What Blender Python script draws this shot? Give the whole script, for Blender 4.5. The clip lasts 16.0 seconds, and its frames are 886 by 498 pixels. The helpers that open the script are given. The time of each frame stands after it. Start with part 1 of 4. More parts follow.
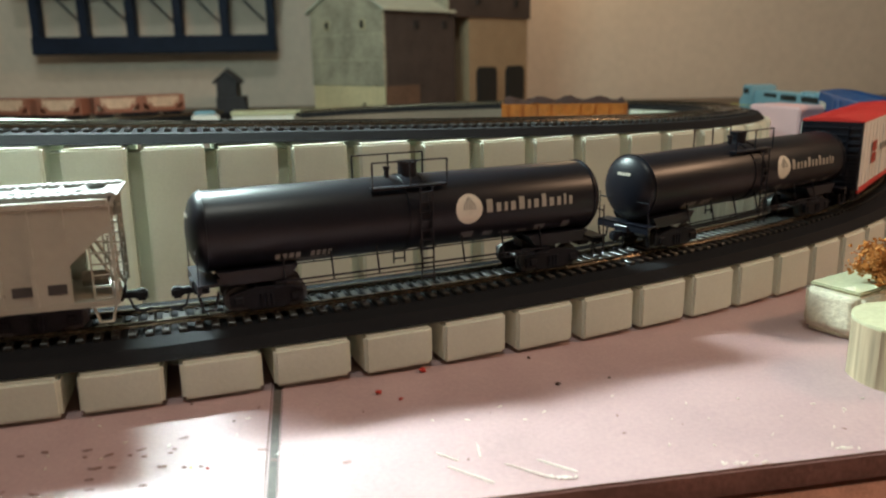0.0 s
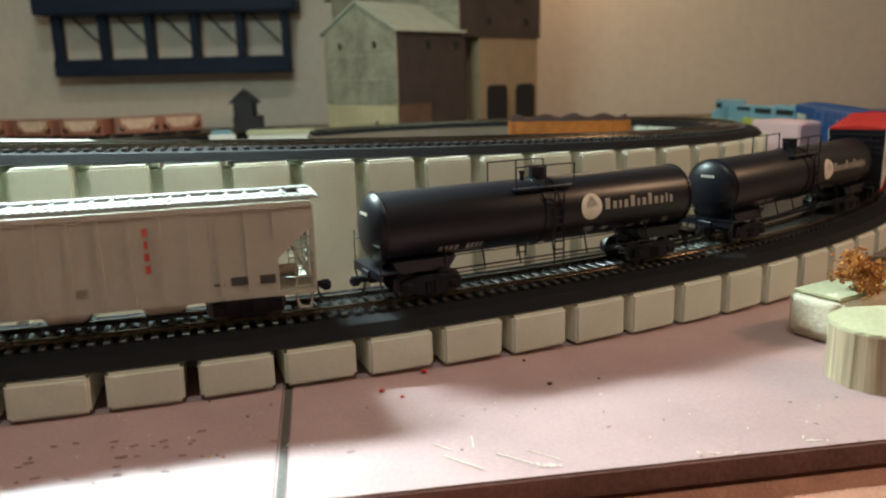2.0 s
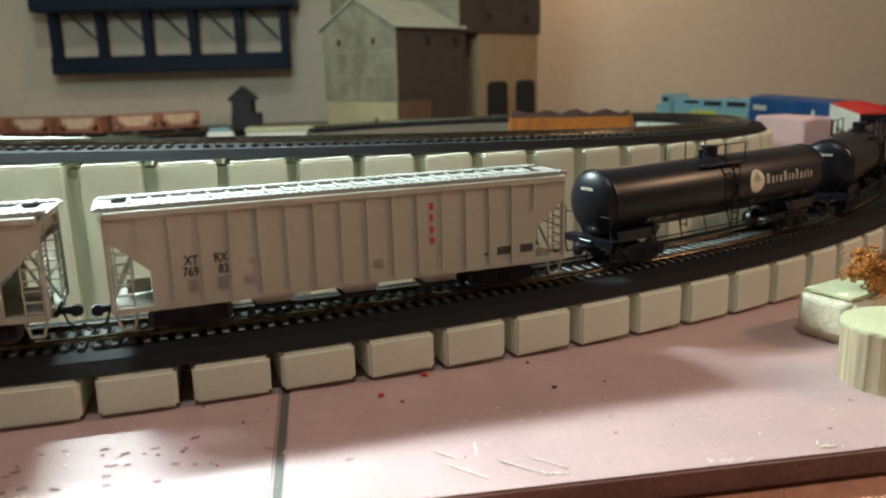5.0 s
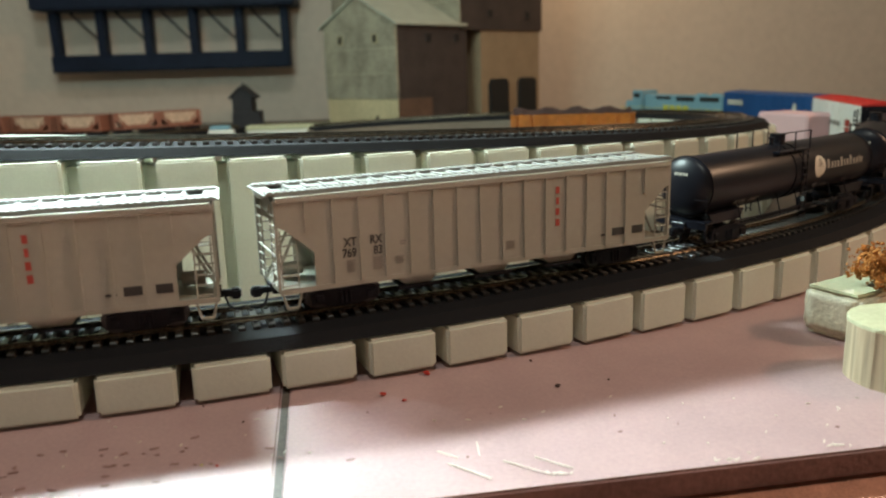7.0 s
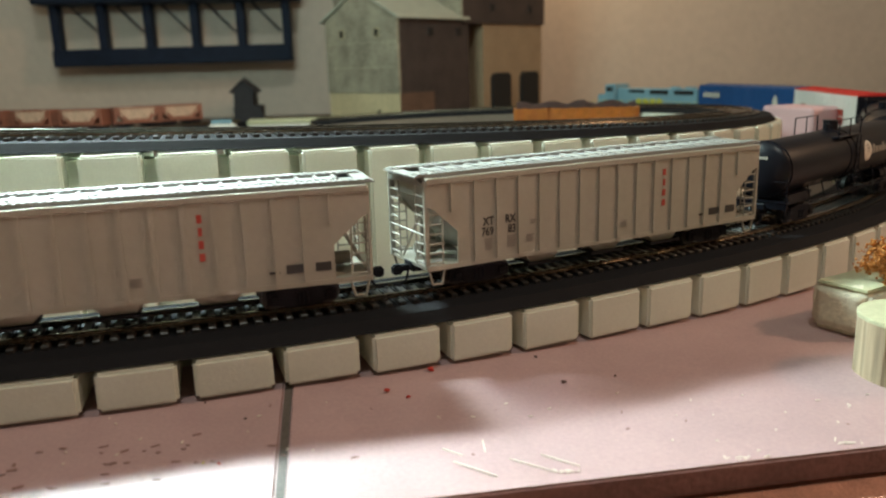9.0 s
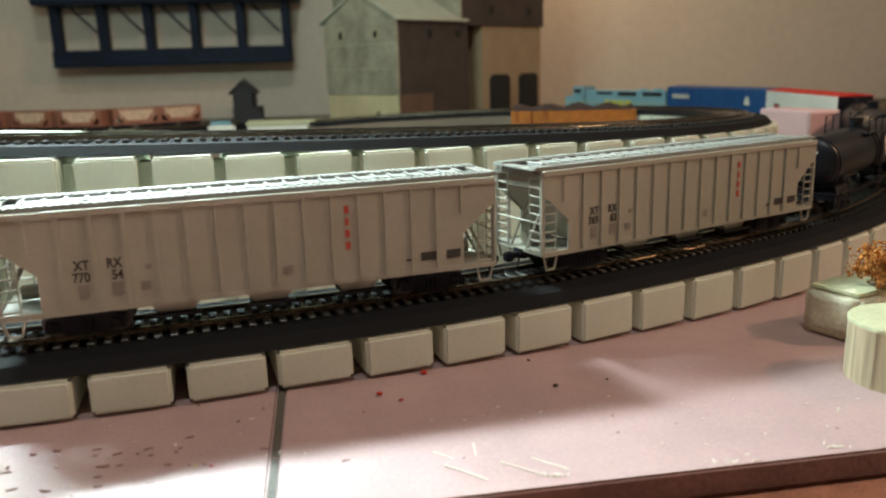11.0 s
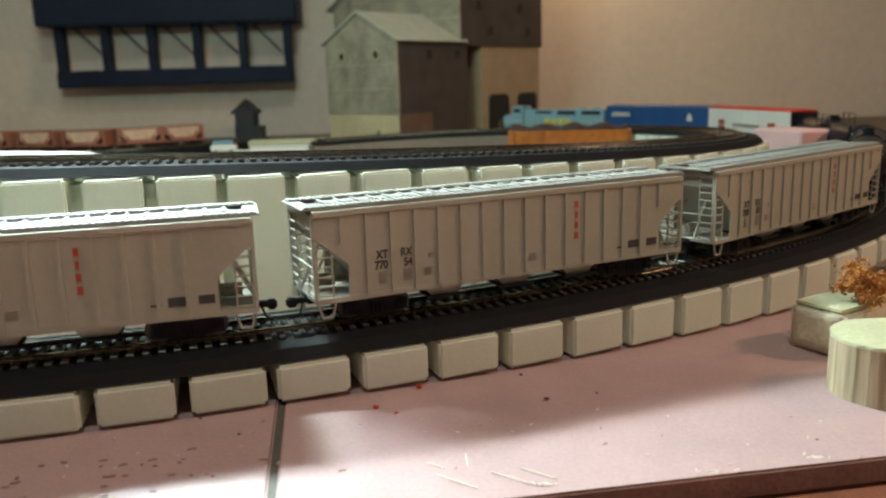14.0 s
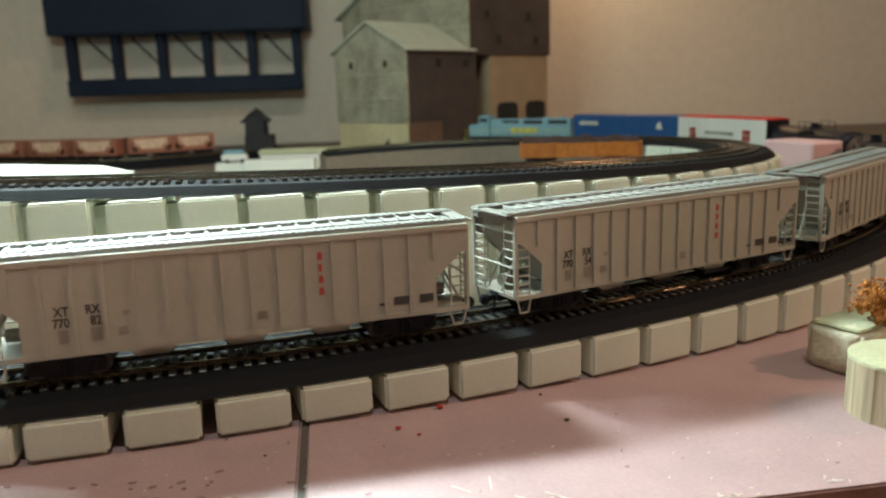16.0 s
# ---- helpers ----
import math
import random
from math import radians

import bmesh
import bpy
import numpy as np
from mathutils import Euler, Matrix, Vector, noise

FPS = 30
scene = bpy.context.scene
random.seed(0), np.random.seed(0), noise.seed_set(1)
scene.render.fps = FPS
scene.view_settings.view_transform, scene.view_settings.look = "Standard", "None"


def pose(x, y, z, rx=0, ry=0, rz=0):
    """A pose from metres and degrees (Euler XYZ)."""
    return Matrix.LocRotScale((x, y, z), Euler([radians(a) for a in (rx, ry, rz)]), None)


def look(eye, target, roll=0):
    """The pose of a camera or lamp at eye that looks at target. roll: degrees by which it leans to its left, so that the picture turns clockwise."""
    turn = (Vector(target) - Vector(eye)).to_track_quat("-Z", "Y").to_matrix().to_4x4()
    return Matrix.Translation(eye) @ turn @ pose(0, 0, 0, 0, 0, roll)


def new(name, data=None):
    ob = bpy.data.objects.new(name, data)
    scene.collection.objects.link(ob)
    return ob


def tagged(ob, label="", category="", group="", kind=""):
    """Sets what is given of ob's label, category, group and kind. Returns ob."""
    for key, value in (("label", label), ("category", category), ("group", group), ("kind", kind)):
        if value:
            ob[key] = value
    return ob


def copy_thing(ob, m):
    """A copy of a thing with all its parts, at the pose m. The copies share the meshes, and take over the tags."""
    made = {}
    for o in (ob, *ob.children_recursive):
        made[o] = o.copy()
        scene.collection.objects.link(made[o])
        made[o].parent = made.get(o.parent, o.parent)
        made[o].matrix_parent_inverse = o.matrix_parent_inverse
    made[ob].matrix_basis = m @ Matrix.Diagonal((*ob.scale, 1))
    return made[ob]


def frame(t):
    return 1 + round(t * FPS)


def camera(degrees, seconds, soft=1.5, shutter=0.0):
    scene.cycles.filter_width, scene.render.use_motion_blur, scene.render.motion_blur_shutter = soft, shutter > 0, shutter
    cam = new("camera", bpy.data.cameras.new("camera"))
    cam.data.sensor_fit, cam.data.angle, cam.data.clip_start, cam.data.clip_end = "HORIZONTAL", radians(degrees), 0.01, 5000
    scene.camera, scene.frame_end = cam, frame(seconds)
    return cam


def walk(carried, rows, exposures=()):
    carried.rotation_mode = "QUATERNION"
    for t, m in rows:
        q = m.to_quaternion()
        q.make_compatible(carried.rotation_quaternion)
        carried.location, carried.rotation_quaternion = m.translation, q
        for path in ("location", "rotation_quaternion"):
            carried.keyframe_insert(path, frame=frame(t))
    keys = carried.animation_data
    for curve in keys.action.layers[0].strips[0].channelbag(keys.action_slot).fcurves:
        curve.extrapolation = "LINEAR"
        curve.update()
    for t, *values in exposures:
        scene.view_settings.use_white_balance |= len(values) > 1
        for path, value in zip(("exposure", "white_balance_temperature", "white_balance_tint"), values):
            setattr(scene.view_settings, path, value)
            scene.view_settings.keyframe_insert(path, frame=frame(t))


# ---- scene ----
cam = camera(59.2, 16.0, soft=2.2)

cam.data.dof.use_dof, cam.data.dof.focus_distance, cam.data.dof.aperture_fstop = True, 0.35, 14.0
PATH = [
    (0, (0.008, -0.003, 0.116), (0.143, 1.933, -0.369), -0.9),
    (0.5, (0.012, -0.01, 0.118), (0.142, 1.927, -0.361), -0.8),
    (1, (0.01, -0.02, 0.117), (0.125, 1.921, -0.351), -1.2),
    (1.5, (0.012, -0.026, 0.119), (0.113, 1.92, -0.332), -1.2),
    (2, (0.013, -0.025, 0.118), (0.11, 1.923, -0.324), -1.4),
    (2.5, (0.013, -0.025, 0.119), (0.108, 1.924, -0.317), -1.4),
    (3, (0.013, -0.021, 0.117), (0.109, 1.929, -0.317), -1.5),
    (3.5, (0.012, -0.016, 0.117), (0.108, 1.932, -0.325), -1.5),
    (4, (0.013, -0.016, 0.117), (0.109, 1.931, -0.331), -1.5),
    (6.5, (0.013, -0.016, 0.117), (0.111, 1.93, -0.334), -1.6),
    (7, (0.013, -0.013, 0.116), (0.106, 1.932, -0.338), -1.7),
    (7.5, (0.015, -0.013, 0.115), (0.104, 1.932, -0.343), -1.9),
    (8, (0.014, -0.011, 0.114), (0.1, 1.933, -0.348), -1.9),
    (8.5, (0.012, -0.01, 0.115), (0.101, 1.933, -0.351), -1.8),
    (9, (0.012, -0.009, 0.115), (0.101, 1.934, -0.352), -1.7),
    (11.5, (0.015, -0.012, 0.117), (0.104, 1.931, -0.346), -1.6),
    (12, (0.015, -0.015, 0.118), (0.108, 1.931, -0.336), -1.7),
    (12.5, (0.015, -0.019, 0.12), (0.109, 1.929, -0.322), -1.7),
    (13, (0.015, -0.02, 0.119), (0.108, 1.931, -0.312), -1.7),
    (13.5, (0.014, -0.02, 0.12), (0.104, 1.933, -0.306), -1.7),
    (14, (0.017, -0.021, 0.119), (0.104, 1.932, -0.302), -1.7),
    (14.5, (0.013, -0.021, 0.12), (0.096, 1.932, -0.302), -1.9),
    (15, (0.01, -0.02, 0.123), (0.084, 1.934, -0.297), -1.7),
    (15.5, (0.011, -0.023, 0.125), (0.089, 1.932, -0.29), -1.6),
    (16, (0.011, -0.023, 0.127), (0.084, 1.934, -0.283), -1.8),
]
walk(cam, [(t, look(eye, target, roll)) for t, eye, target, roll in PATH])

# ---- world and lights ----
world = bpy.data.worlds.new("room_air")
scene.world = world
world.use_nodes = True
world.node_tree.nodes["Background"].inputs[0].default_value = (1.0, 0.82, 0.62, 1)
world.node_tree.nodes["Background"].inputs[1].default_value = 0.02


def area_lamp(name, eye, target, size, watts, colour):
    data = bpy.data.lights.new(name, "AREA")
    data.shape, data.size, data.energy, data.color = "DISK", size, watts, colour
    ob = new(name, data)
    ob.matrix_world = look(eye, target)
    return ob


def bar_lamp(name, eye, target, long, wide, watts, colour):
    data = bpy.data.lights.new(name, "AREA")
    data.shape, data.size, data.size_y, data.energy, data.color = "RECTANGLE", long, wide, watts, colour
    data.spread = radians(90)
    ob = new(name, data)
    ob.matrix_world = look(eye, target)
    return ob


# a row of white lamps above the far side of the layout, a warm room lamp, a warm lamp to the right, a small warm lamp by the back wall
def bulb(name, eye, radius, watts, colour):
    data = bpy.data.lights.new(name, "POINT")
    data.shadow_soft_size, data.energy, data.color = radius, watts, colour
    ob = new(name, data)
    ob.location = eye
    return ob


for x in (-0.42, -0.29, -0.16):
    bulb("white_bulb_light", (x, 0.57, 0.43), 0.03, 3.9, (0.74, 1.0, 0.92))
    area_lamp("white_shade_light", (x, 0.565, 0.425), (x + 0.02, 0.40, 0.0), 0.06, 0.60, (0.74, 1.0, 0.92))
bar_lamp("lamp_bar_light", (-0.27, 0.56, 0.43), (-0.15, 0.22, 0.0), 0.22, 0.04, 2.9, (0.80, 1.0, 1.0))
area_lamp("room_lamp_light", (0.05, -0.30, 1.62), (0.0, 0.9, 0.0), 0.16, 6.8, (0.94, 1.0, 0.90))
area_lamp("side_lamp_light", (1.32, 0.24, 0.85), (0.2, 0.3, 0.0), 0.07, 8.6, (1.0, 0.63, 0.39))
bulb("wall_lamp_light", (0.50, 1.74, 0.46), 0.03, 1.0, (1.0, 0.66, 0.34))


# ---- materials ----
def mat(name, base, rough=0.6, metal=0.0, vary=0.12, grain=300.0, blotch=25.0, bump=0.15, dist=0.0004, spec=0.5, tint=None, island=0.0, stretch=1.0):
    m = bpy.data.materials.new(name)
    m.use_nodes = True
    nt = m.node_tree
    b = nt.nodes["Principled BSDF"]
    tc = nt.nodes.new("ShaderNodeTexCoord")
    n1 = nt.nodes.new("ShaderNodeTexNoise")
    n1.inputs["Scale"].default_value, n1.inputs["Detail"].default_value = grain, 4
    n2 = nt.nodes.new("ShaderNodeTexNoise")
    n2.inputs["Scale"].default_value, n2.inputs["Detail"].default_value = blotch, 3
    mix = nt.nodes.new("ShaderNodeMix")
    mix.data_type = "RGBA"
    lo = [c * (1 - vary) for c in base]
    hi = tint if tint else [min(1, c * (1 + vary)) for c in base]
    mix.inputs["A"].default_value, mix.inputs["B"].default_value = (*lo, 1), (*hi, 1)
    add = nt.nodes.new("ShaderNodeMath")
    add.operation = "ADD"
    sub = nt.nodes.new("ShaderNodeMath")
    sub.operation = "MULTIPLY_ADD"
    sub.inputs[1].default_value, sub.inputs[2].default_value = 1.6, -1.1
    mp = nt.nodes.new("ShaderNodeMapping")
    mp.inputs["Scale"].default_value = (1, 1, stretch)
    nt.links.new(tc.outputs["Object"], mp.inputs["Vector"])
    for n in (n1, n2):
        nt.links.new(mp.outputs["Vector"], n.inputs["Vector"])
    nt.links.new(n1.outputs["Fac"], add.inputs[0])
    nt.links.new(n2.outputs["Fac"], add.inputs[1])
    nt.links.new(add.outputs[0], sub.inputs[0])
    sub.use_clamp = True
    if island:
        rnd = nt.nodes.new("ShaderNodeObjectInfo")
        mul = nt.nodes.new("ShaderNodeMath")
        mul.operation = "MULTIPLY_ADD"
        mul.inputs[1].default_value = island
        nt.links.new(rnd.outputs["Random"], mul.inputs[0])
        nt.links.new(sub.outputs[0], mul.inputs[2])
        mul.use_clamp = True
        nt.links.new(mul.outputs[0], mix.inputs["Factor"])
    else:
        nt.links.new(sub.outputs[0], mix.inputs["Factor"])
    nt.links.new(mix.outputs["Result"], b.inputs["Base Color"])
    b.inputs["Roughness"].default_value, b.inputs["Metallic"].default_value = rough, metal
    b.inputs["Specular IOR Level"].default_value = spec
    if bump:
        bp = nt.nodes.new("ShaderNodeBump")
        bp.inputs["Strength"].default_value, bp.inputs["Distance"].default_value = bump, dist
        nt.links.new(n1.outputs["Fac"], bp.inputs["Height"])
        nt.links.new(bp.outputs["Normal"], b.inputs["Normal"])
    return m


FOAM = mat("white_foam", (0.80, 0.81, 0.72), 0.8, grain=900, blotch=40, bump=0.35, vary=0.06, island=0.3)


def translucent(m, share, colour):
    """Foam: part of the light goes through."""
    nt = m.node_tree
    out = next(n for n in nt.nodes if n.type == "OUTPUT_MATERIAL")
    tr = nt.nodes.new("ShaderNodeBsdfTranslucent")
    tr.inputs["Color"].default_value = (*colour, 1)
    mx = nt.nodes.new("ShaderNodeMixShader")
    mx.inputs[0].default_value = share
    nt.links.new(nt.nodes["Principled BSDF"].outputs[0], mx.inputs[1])
    nt.links.new(tr.outputs[0], mx.inputs[2])
    nt.links.new(mx.outputs[0], out.inputs["Surface"])


translucent(FOAM, 0.30, (0.92, 0.95, 0.86))
ROADBED = mat("black_roadbed", (0.011, 0.011, 0.013), 0.8, grain=1500, bump=0.5, spec=0.12)
TIE = mat("black_tie", (0.02, 0.018, 0.017), 0.30, grain=2000, bump=0.2)
RAIL = mat("nickel_rail", (0.30, 0.26, 0.21), 0.27, 1.0, grain=500, bump=0.05)
PINK = mat("pink_board", (0.45, 0.30, 0.305), 0.45, grain=700, blotch=30, vary=0.11, bump=0.14, spec=0.72)
CUT = mat("shaded_cut_edge", (0.15, 0.075, 0.065), 0.85, grain=500, blotch=60, vary=0.25, bump=0.6, dist=0.001)
TERRA = mat("terracotta_sheet", (0.42, 0.19, 0.13), 0.9, grain=900, blotch=60, vary=0.25, bump=0.8, dist=0.001)
BASE = mat("layout_base", (0.17, 0.13, 0.10), 0.75, grain=200, blotch=9, vary=0.15)
WALL = mat("wall_paint", (0.72, 0.62, 0.53), 0.9, grain=60, blotch=2, vary=0.06, bump=0.1)
CEIL = mat("ceiling_paint", (0.7, 0.66, 0.6), 0.9, grain=60, blotch=2, vary=0.04)
NAVY = mat("navy_steel", (0.012, 0.020, 0.042), 0.6, spec=0.2, grain=80, blotch=10, vary=0.2)
HOPPER = mat("light_grey_paint", (0.32, 0.305, 0.255), 0.5, grain=350, blotch=40, vary=0.05, bump=0.05)
HOPTOP = mat("pale_roof_paint", (0.28, 0.28, 0.265), 0.5, grain=350, blotch=40, vary=0.06, bump=0.05)
BLACKPL = mat("satin_black_paint", (0.006, 0.0068, 0.012), 0.36, grain=800, blotch=60, vary=0.2, bump=0.03, spec=0.32)
TRUCK = mat("black_truck_plastic", (0.010, 0.010, 0.014), 0.6, spec=0.15, grain=900, vary=0.3)
STEEL = mat("wheel_steel", (0.05, 0.05, 0.05), 0.42, 0.7, grain=600)
RED = mat("red_lettering", (0.34, 0.045, 0.03), 0.6, vary=0.1, bump=0)
INK = mat("black_lettering", (0.03, 0.027, 0.025), 0.6, vary=0.1, bump=0)
FADED = mat("grey_lettering", (0.22, 0.2, 0.18), 0.6, vary=0.1, bump=0)
CREAM = mat("cream_lettering", (0.62, 0.58, 0.50), 0.6, vary=0.08, bump=0)
LETTER = mat("cream_bar_paint", (0.33, 0.31, 0.27), 0.6, vary=0.1, bump=0)
CREAMDIM = mat("dim_cream_lettering", (0.30, 0.28, 0.25), 0.6, vary=0.1, bump=0)
DIMINK = mat("dim_grey_lettering", (0.12, 0.12, 0.12), 0.6, vary=0.1, bump=0)
BLUE = mat("blue_car_paint", (0.012, 0.07, 0.22), 0.45, grain=300, vary=0.12)
LTBLUE = mat("pale_blue_paint", (0.20, 0.36, 0.44), 0.45, grain=300, vary=0.12)
REDCAR = mat("red_car_paint", (0.55, 0.03, 0.025), 0.45, grain=300, vary=0.1)
WHITECAR = mat("white_car_paint", (0.72, 0.70, 0.66), 0.45, grain=300, vary=0.05)
YELLOW = mat("yellow_paint", (0.55, 0.50, 0.06), 0.5, vary=0.1)
SKIRT = mat("brown_skirt_board", (0.13, 0.075, 0.05), 0.8, grain=260, blotch=28, vary=0.3, bump=0.3)
RUST = mat("oxide_red_paint", (0.30, 0.11, 0.07), 0.6, grain=300, vary=0.25)
SALMON = mat("salmon_load", (0.60, 0.40, 0.29), 0.75, grain=600, blotch=90, vary=0.25, bump=0.6)
ORANGE = mat("orange_wood", (0.36, 0.11, 0.015), 0.4, grain=200, blotch=30, vary=0.3)
LOAD = mat("dark_red_load", (0.03, 0.010, 0.008), 0.8, grain=500, blotch=60, vary=0.4, bump=0.8, dist=0.002)
# siding pair: the front's light and the long side's shade are in the colours
SIDING = mat("lit_weathered_siding", (0.34, 0.31, 0.235), 0.8, grain=260, blotch=28, vary=0.4, bump=0.3)
DARKSIDE = mat("shaded_siding", (0.055, 0.040, 0.036), 0.8, grain=260, blotch=28, vary=0.3, bump=0.3)
TANWALL = mat("tan_card_wall", (0.34, 0.25, 0.16), 0.8, grain=200, blotch=20, vary=0.15)
PLYWD = mat("pale_wood_base", (0.62, 0.52, 0.32), 0.7, grain=120, blotch=18, vary=0.14)
NAVYWOOD = mat("near_black_wood", (0.022, 0.021, 0.026), 0.7, grain=260, blotch=28, vary=0.3, bump=0.3)
BATTEN = mat("pale_batten", (0.46, 0.42, 0.31), 0.8, grain=260, blotch=28, vary=0.3)
ROOFM = mat("pale_green_roof", (0.48, 0.50, 0.42), 0.6, grain=260, blotch=28, vary=0.15)
HOLE = mat("dark_opening", (0.012, 0.012, 0.012), 0.8, vary=0.1, bump=0)
PINKFOAM = mat("pink_foam_block", (0.66, 0.42, 0.44), 0.8, grain=500, vary=0.07, bump=0.3)
PLASTER = mat("white_plaster", (0.78, 0.77, 0.72), 0.85, grain=200, blotch=20, vary=0.05, bump=0.3)
ROUGHFOAM = mat("rough_green_white_foam", (0.68, 0.62, 0.48), 0.9, grain=420, blotch=60, vary=0.18, bump=0.6, dist=0.0010)
GREENTOP = mat("pale_green_top", (0.50, 0.50, 0.33), 0.85, grain=420, blotch=60, vary=0.12, bump=0.4)
FOLIAGE = mat("golden_foliage", (0.36, 0.14, 0.03), 0.9, grain=900, blotch=120, vary=0.45, bump=0.4, island=0.4)
PLUGWOOD = mat("grooved_pale_foam", (0.42, 0.33, 0.22), 0.85, grain=420, blotch=140, vary=0.4, bump=0.5, dist=0.001, stretch=0.05)
TWIG = mat("dark_twig", (0.16, 0.08, 0.03), 0.8)
REDBIT = mat("red_crumb", (0.45, 0.03, 0.02), 0.7)
WEB = mat("white_foam_web", (0.74, 0.73, 0.63), 0.85, grain=900, vary=0.06)
translucent(WEB, 0.40, (0.92, 0.95, 0.86))
PALEBIT = mat("pale_shaving", (0.78, 0.72, 0.64), 0.7)
SCUFF = mat("brown_scuff", (0.32, 0.195, 0.18), 0.7)
DARKBIT = mat("dark_speck", (0.06, 0.03, 0.025), 0.8)
SEAM = mat("dark_joint", (0.10, 0.085, 0.075), 0.7, grain=600, vary=0.4)
FLOORM = mat("brown_carpet", (0.16, 0.11, 0.08), 0.95, grain=120, blotch=4, vary=0.2)


# ---- mesh helpers ----
def link(name, bm, material, parent=None, smooth=False):
    me = bpy.data.meshes.new(name)
    bmesh.ops.recalc_face_normals(bm, faces=bm.faces)
    for f in bm.faces:
        f.smooth = smooth
    bm.to_mesh(me)
    bm.free()
    me.materials.append(material)
    ob = new(name, me)
    if parent is not None:
        ob.parent = parent
    return ob


def part(name, bm, material, parent, label="", smooth=False):
    return tagged(link(name, bm, material, parent, smooth), label)


def setting(name, bm, material, label, category="", smooth=False):
    return tagged(link(name, bm, material, None, smooth), label, category, kind="structure")


def thing(name, label, category, group="", m=None):
    ob = new(name)
    ob.empty_display_size = 0.01
    if m is not None:
        ob.matrix_basis = m
    return tagged(ob, label, category, group)


def box(bm, x0, x1, y0, y1, z0, z1, bevel=0.0, seg=1):
    r = bmesh.ops.create_cube(bm, size=1, matrix=Matrix.LocRotScale(((x0 + x1) / 2, (y0 + y1) / 2, (z0 + z1) / 2), None, (x1 - x0, y1 - y0, z1 - z0)))
    if bevel:
        bmesh.ops.bevel(bm, geom=list({e for v in r["verts"] for e in v.link_edges}), offset=bevel, segments=seg, affect="EDGES")
    return bm


def rod(bm, a, b, r, n=6):
    a, b = Vector(a), Vector(b)
    d = b - a
    m = Matrix.Translation((a + b) / 2) @ d.to_track_quat("Z", "Y").to_matrix().to_4x4()
    bmesh.ops.create_cone(bm, cap_ends=True, segments=n, radius1=r, radius2=r, depth=d.length, matrix=m)
    return bm


def prism(bm, pts, lo, hi, axis="y"):
    """A polygon in x,z (axis y), y,z (axis x) or x,y (axis z), pushed from lo to hi."""
    def at(p, h):
        return {"y": (p[0], h, p[1]), "x": (h, p[0], p[1]), "z": (p[0], p[1], h)}[axis]
    a = [bm.verts.new(at(p, lo)) for p in pts]
    b = [bm.verts.new(at(p, hi)) for p in pts]
    bm.faces.new(a)
    bm.faces.new(b)
    for i in range(len(pts)):
        j = (i + 1) % len(pts)
        bm.faces.new((a[i], a[j], b[j], b[i]))
    return bm


def lathe(bm, prof, axis="x", n=32):
    """Turned body: prof is a list of (distance along axis, radius)."""
    rings = []
    for d, r in prof:
        ring = []
        for i in range(n):
            c, s = math.cos(2 * math.pi * i / n), math.sin(2 * math.pi * i / n)
            ring.append(bm.verts.new((d, r * c, r * s) if axis == "x" else (r * c, r * s, d)))
        rings.append(ring)
    for a, b in zip(rings, rings[1:]):
        for i in range(n):
            bm.faces.new((a[i], a[(i + 1) % n], b[(i + 1) % n], b[i]))
    bm.faces.new(rings[0])
    bm.faces.new(rings[-1])
    return bm


NEW = bmesh.new


# ---- the two lines of track in plan ----
class Line:
    """A plan curve with curvature rising from k0 to k1; s in metres; z(s) is the height of the support's top."""
    def __init__(self, x0, y0, th0, k0, k1, s1, lo, hi, ramp, z0, grade):
        self.d = 0.004
        self.s = np.arange(lo, hi, self.d)
        k = np.where(self.s < 0, 0.0, np.where(self.s < s1, k0, np.where(self.s < s1 + ramp, k0 + (k1 - k0) * (self.s - s1) / ramp, k1)))
        th = np.cumsum(k) * self.d
        i = int(np.searchsorted(self.s, -1e-9))
        self.th = th - th[i] + th0
        x, y = np.cumsum(np.cos(self.th)) * self.d, np.cumsum(np.sin(self.th)) * self.d
        self.x, self.y = x - x[i] + x0, y - y[i] + y0
        self.z0, self.grade = z0, grade

    def at(self, s, side=0.0, up=0.0):
        """A point; side: metres to the left of the way."""
        x, y, t = (float(np.interp(s, self.s, a)) for a in (self.x, self.y, self.th))
        return Vector((x - side * math.sin(t), y + side * math.cos(t), self.z0 - self.grade * s + up))

    def way(self, s):
        return float(np.interp(s, self.s, self.th))

    def placed(self, s, side=0.0, up=0.0):
        p = self.at(s, side, up)
        return Matrix.Translation(p) @ Matrix.Rotation(self.way(s), 4, "Z")


FRONT = Line(-0.1082, 0.2733, 0.2159, 0.9933, 1.9620, 0.2976, -0.60, 2.0, 0.16, 0.0162, 0.0)
BACK = Line(-0.1684, 0.3613, 0.17, 0.93, 2.95, 0.30, -0.50, 1.35, 0.04, 0.0820, 0.035)
BEDH, TIEH, RAILH = 0.0042, 0.0016, 0.0020
RAILTOP = BEDH + TIEH + RAILH


def sweep(bm, line, lo, hi, prof, step=0.012):
    """prof: closed list of (side, up) in order."""
    ss = np.arange(lo, hi + step / 2, step)
    rings = [[bm.verts.new(line.at(s, a, b)) for a, b in prof] for s in ss]
    for r, q in zip(rings, rings[1:]):
        for i in range(len(prof)):
            j = (i + 1) % len(prof)
            bm.faces.new((r[i], r[j], q[j], q[i]))
    bm.faces.new(rings[0])
    bm.faces.new(rings[-1])
    return bm


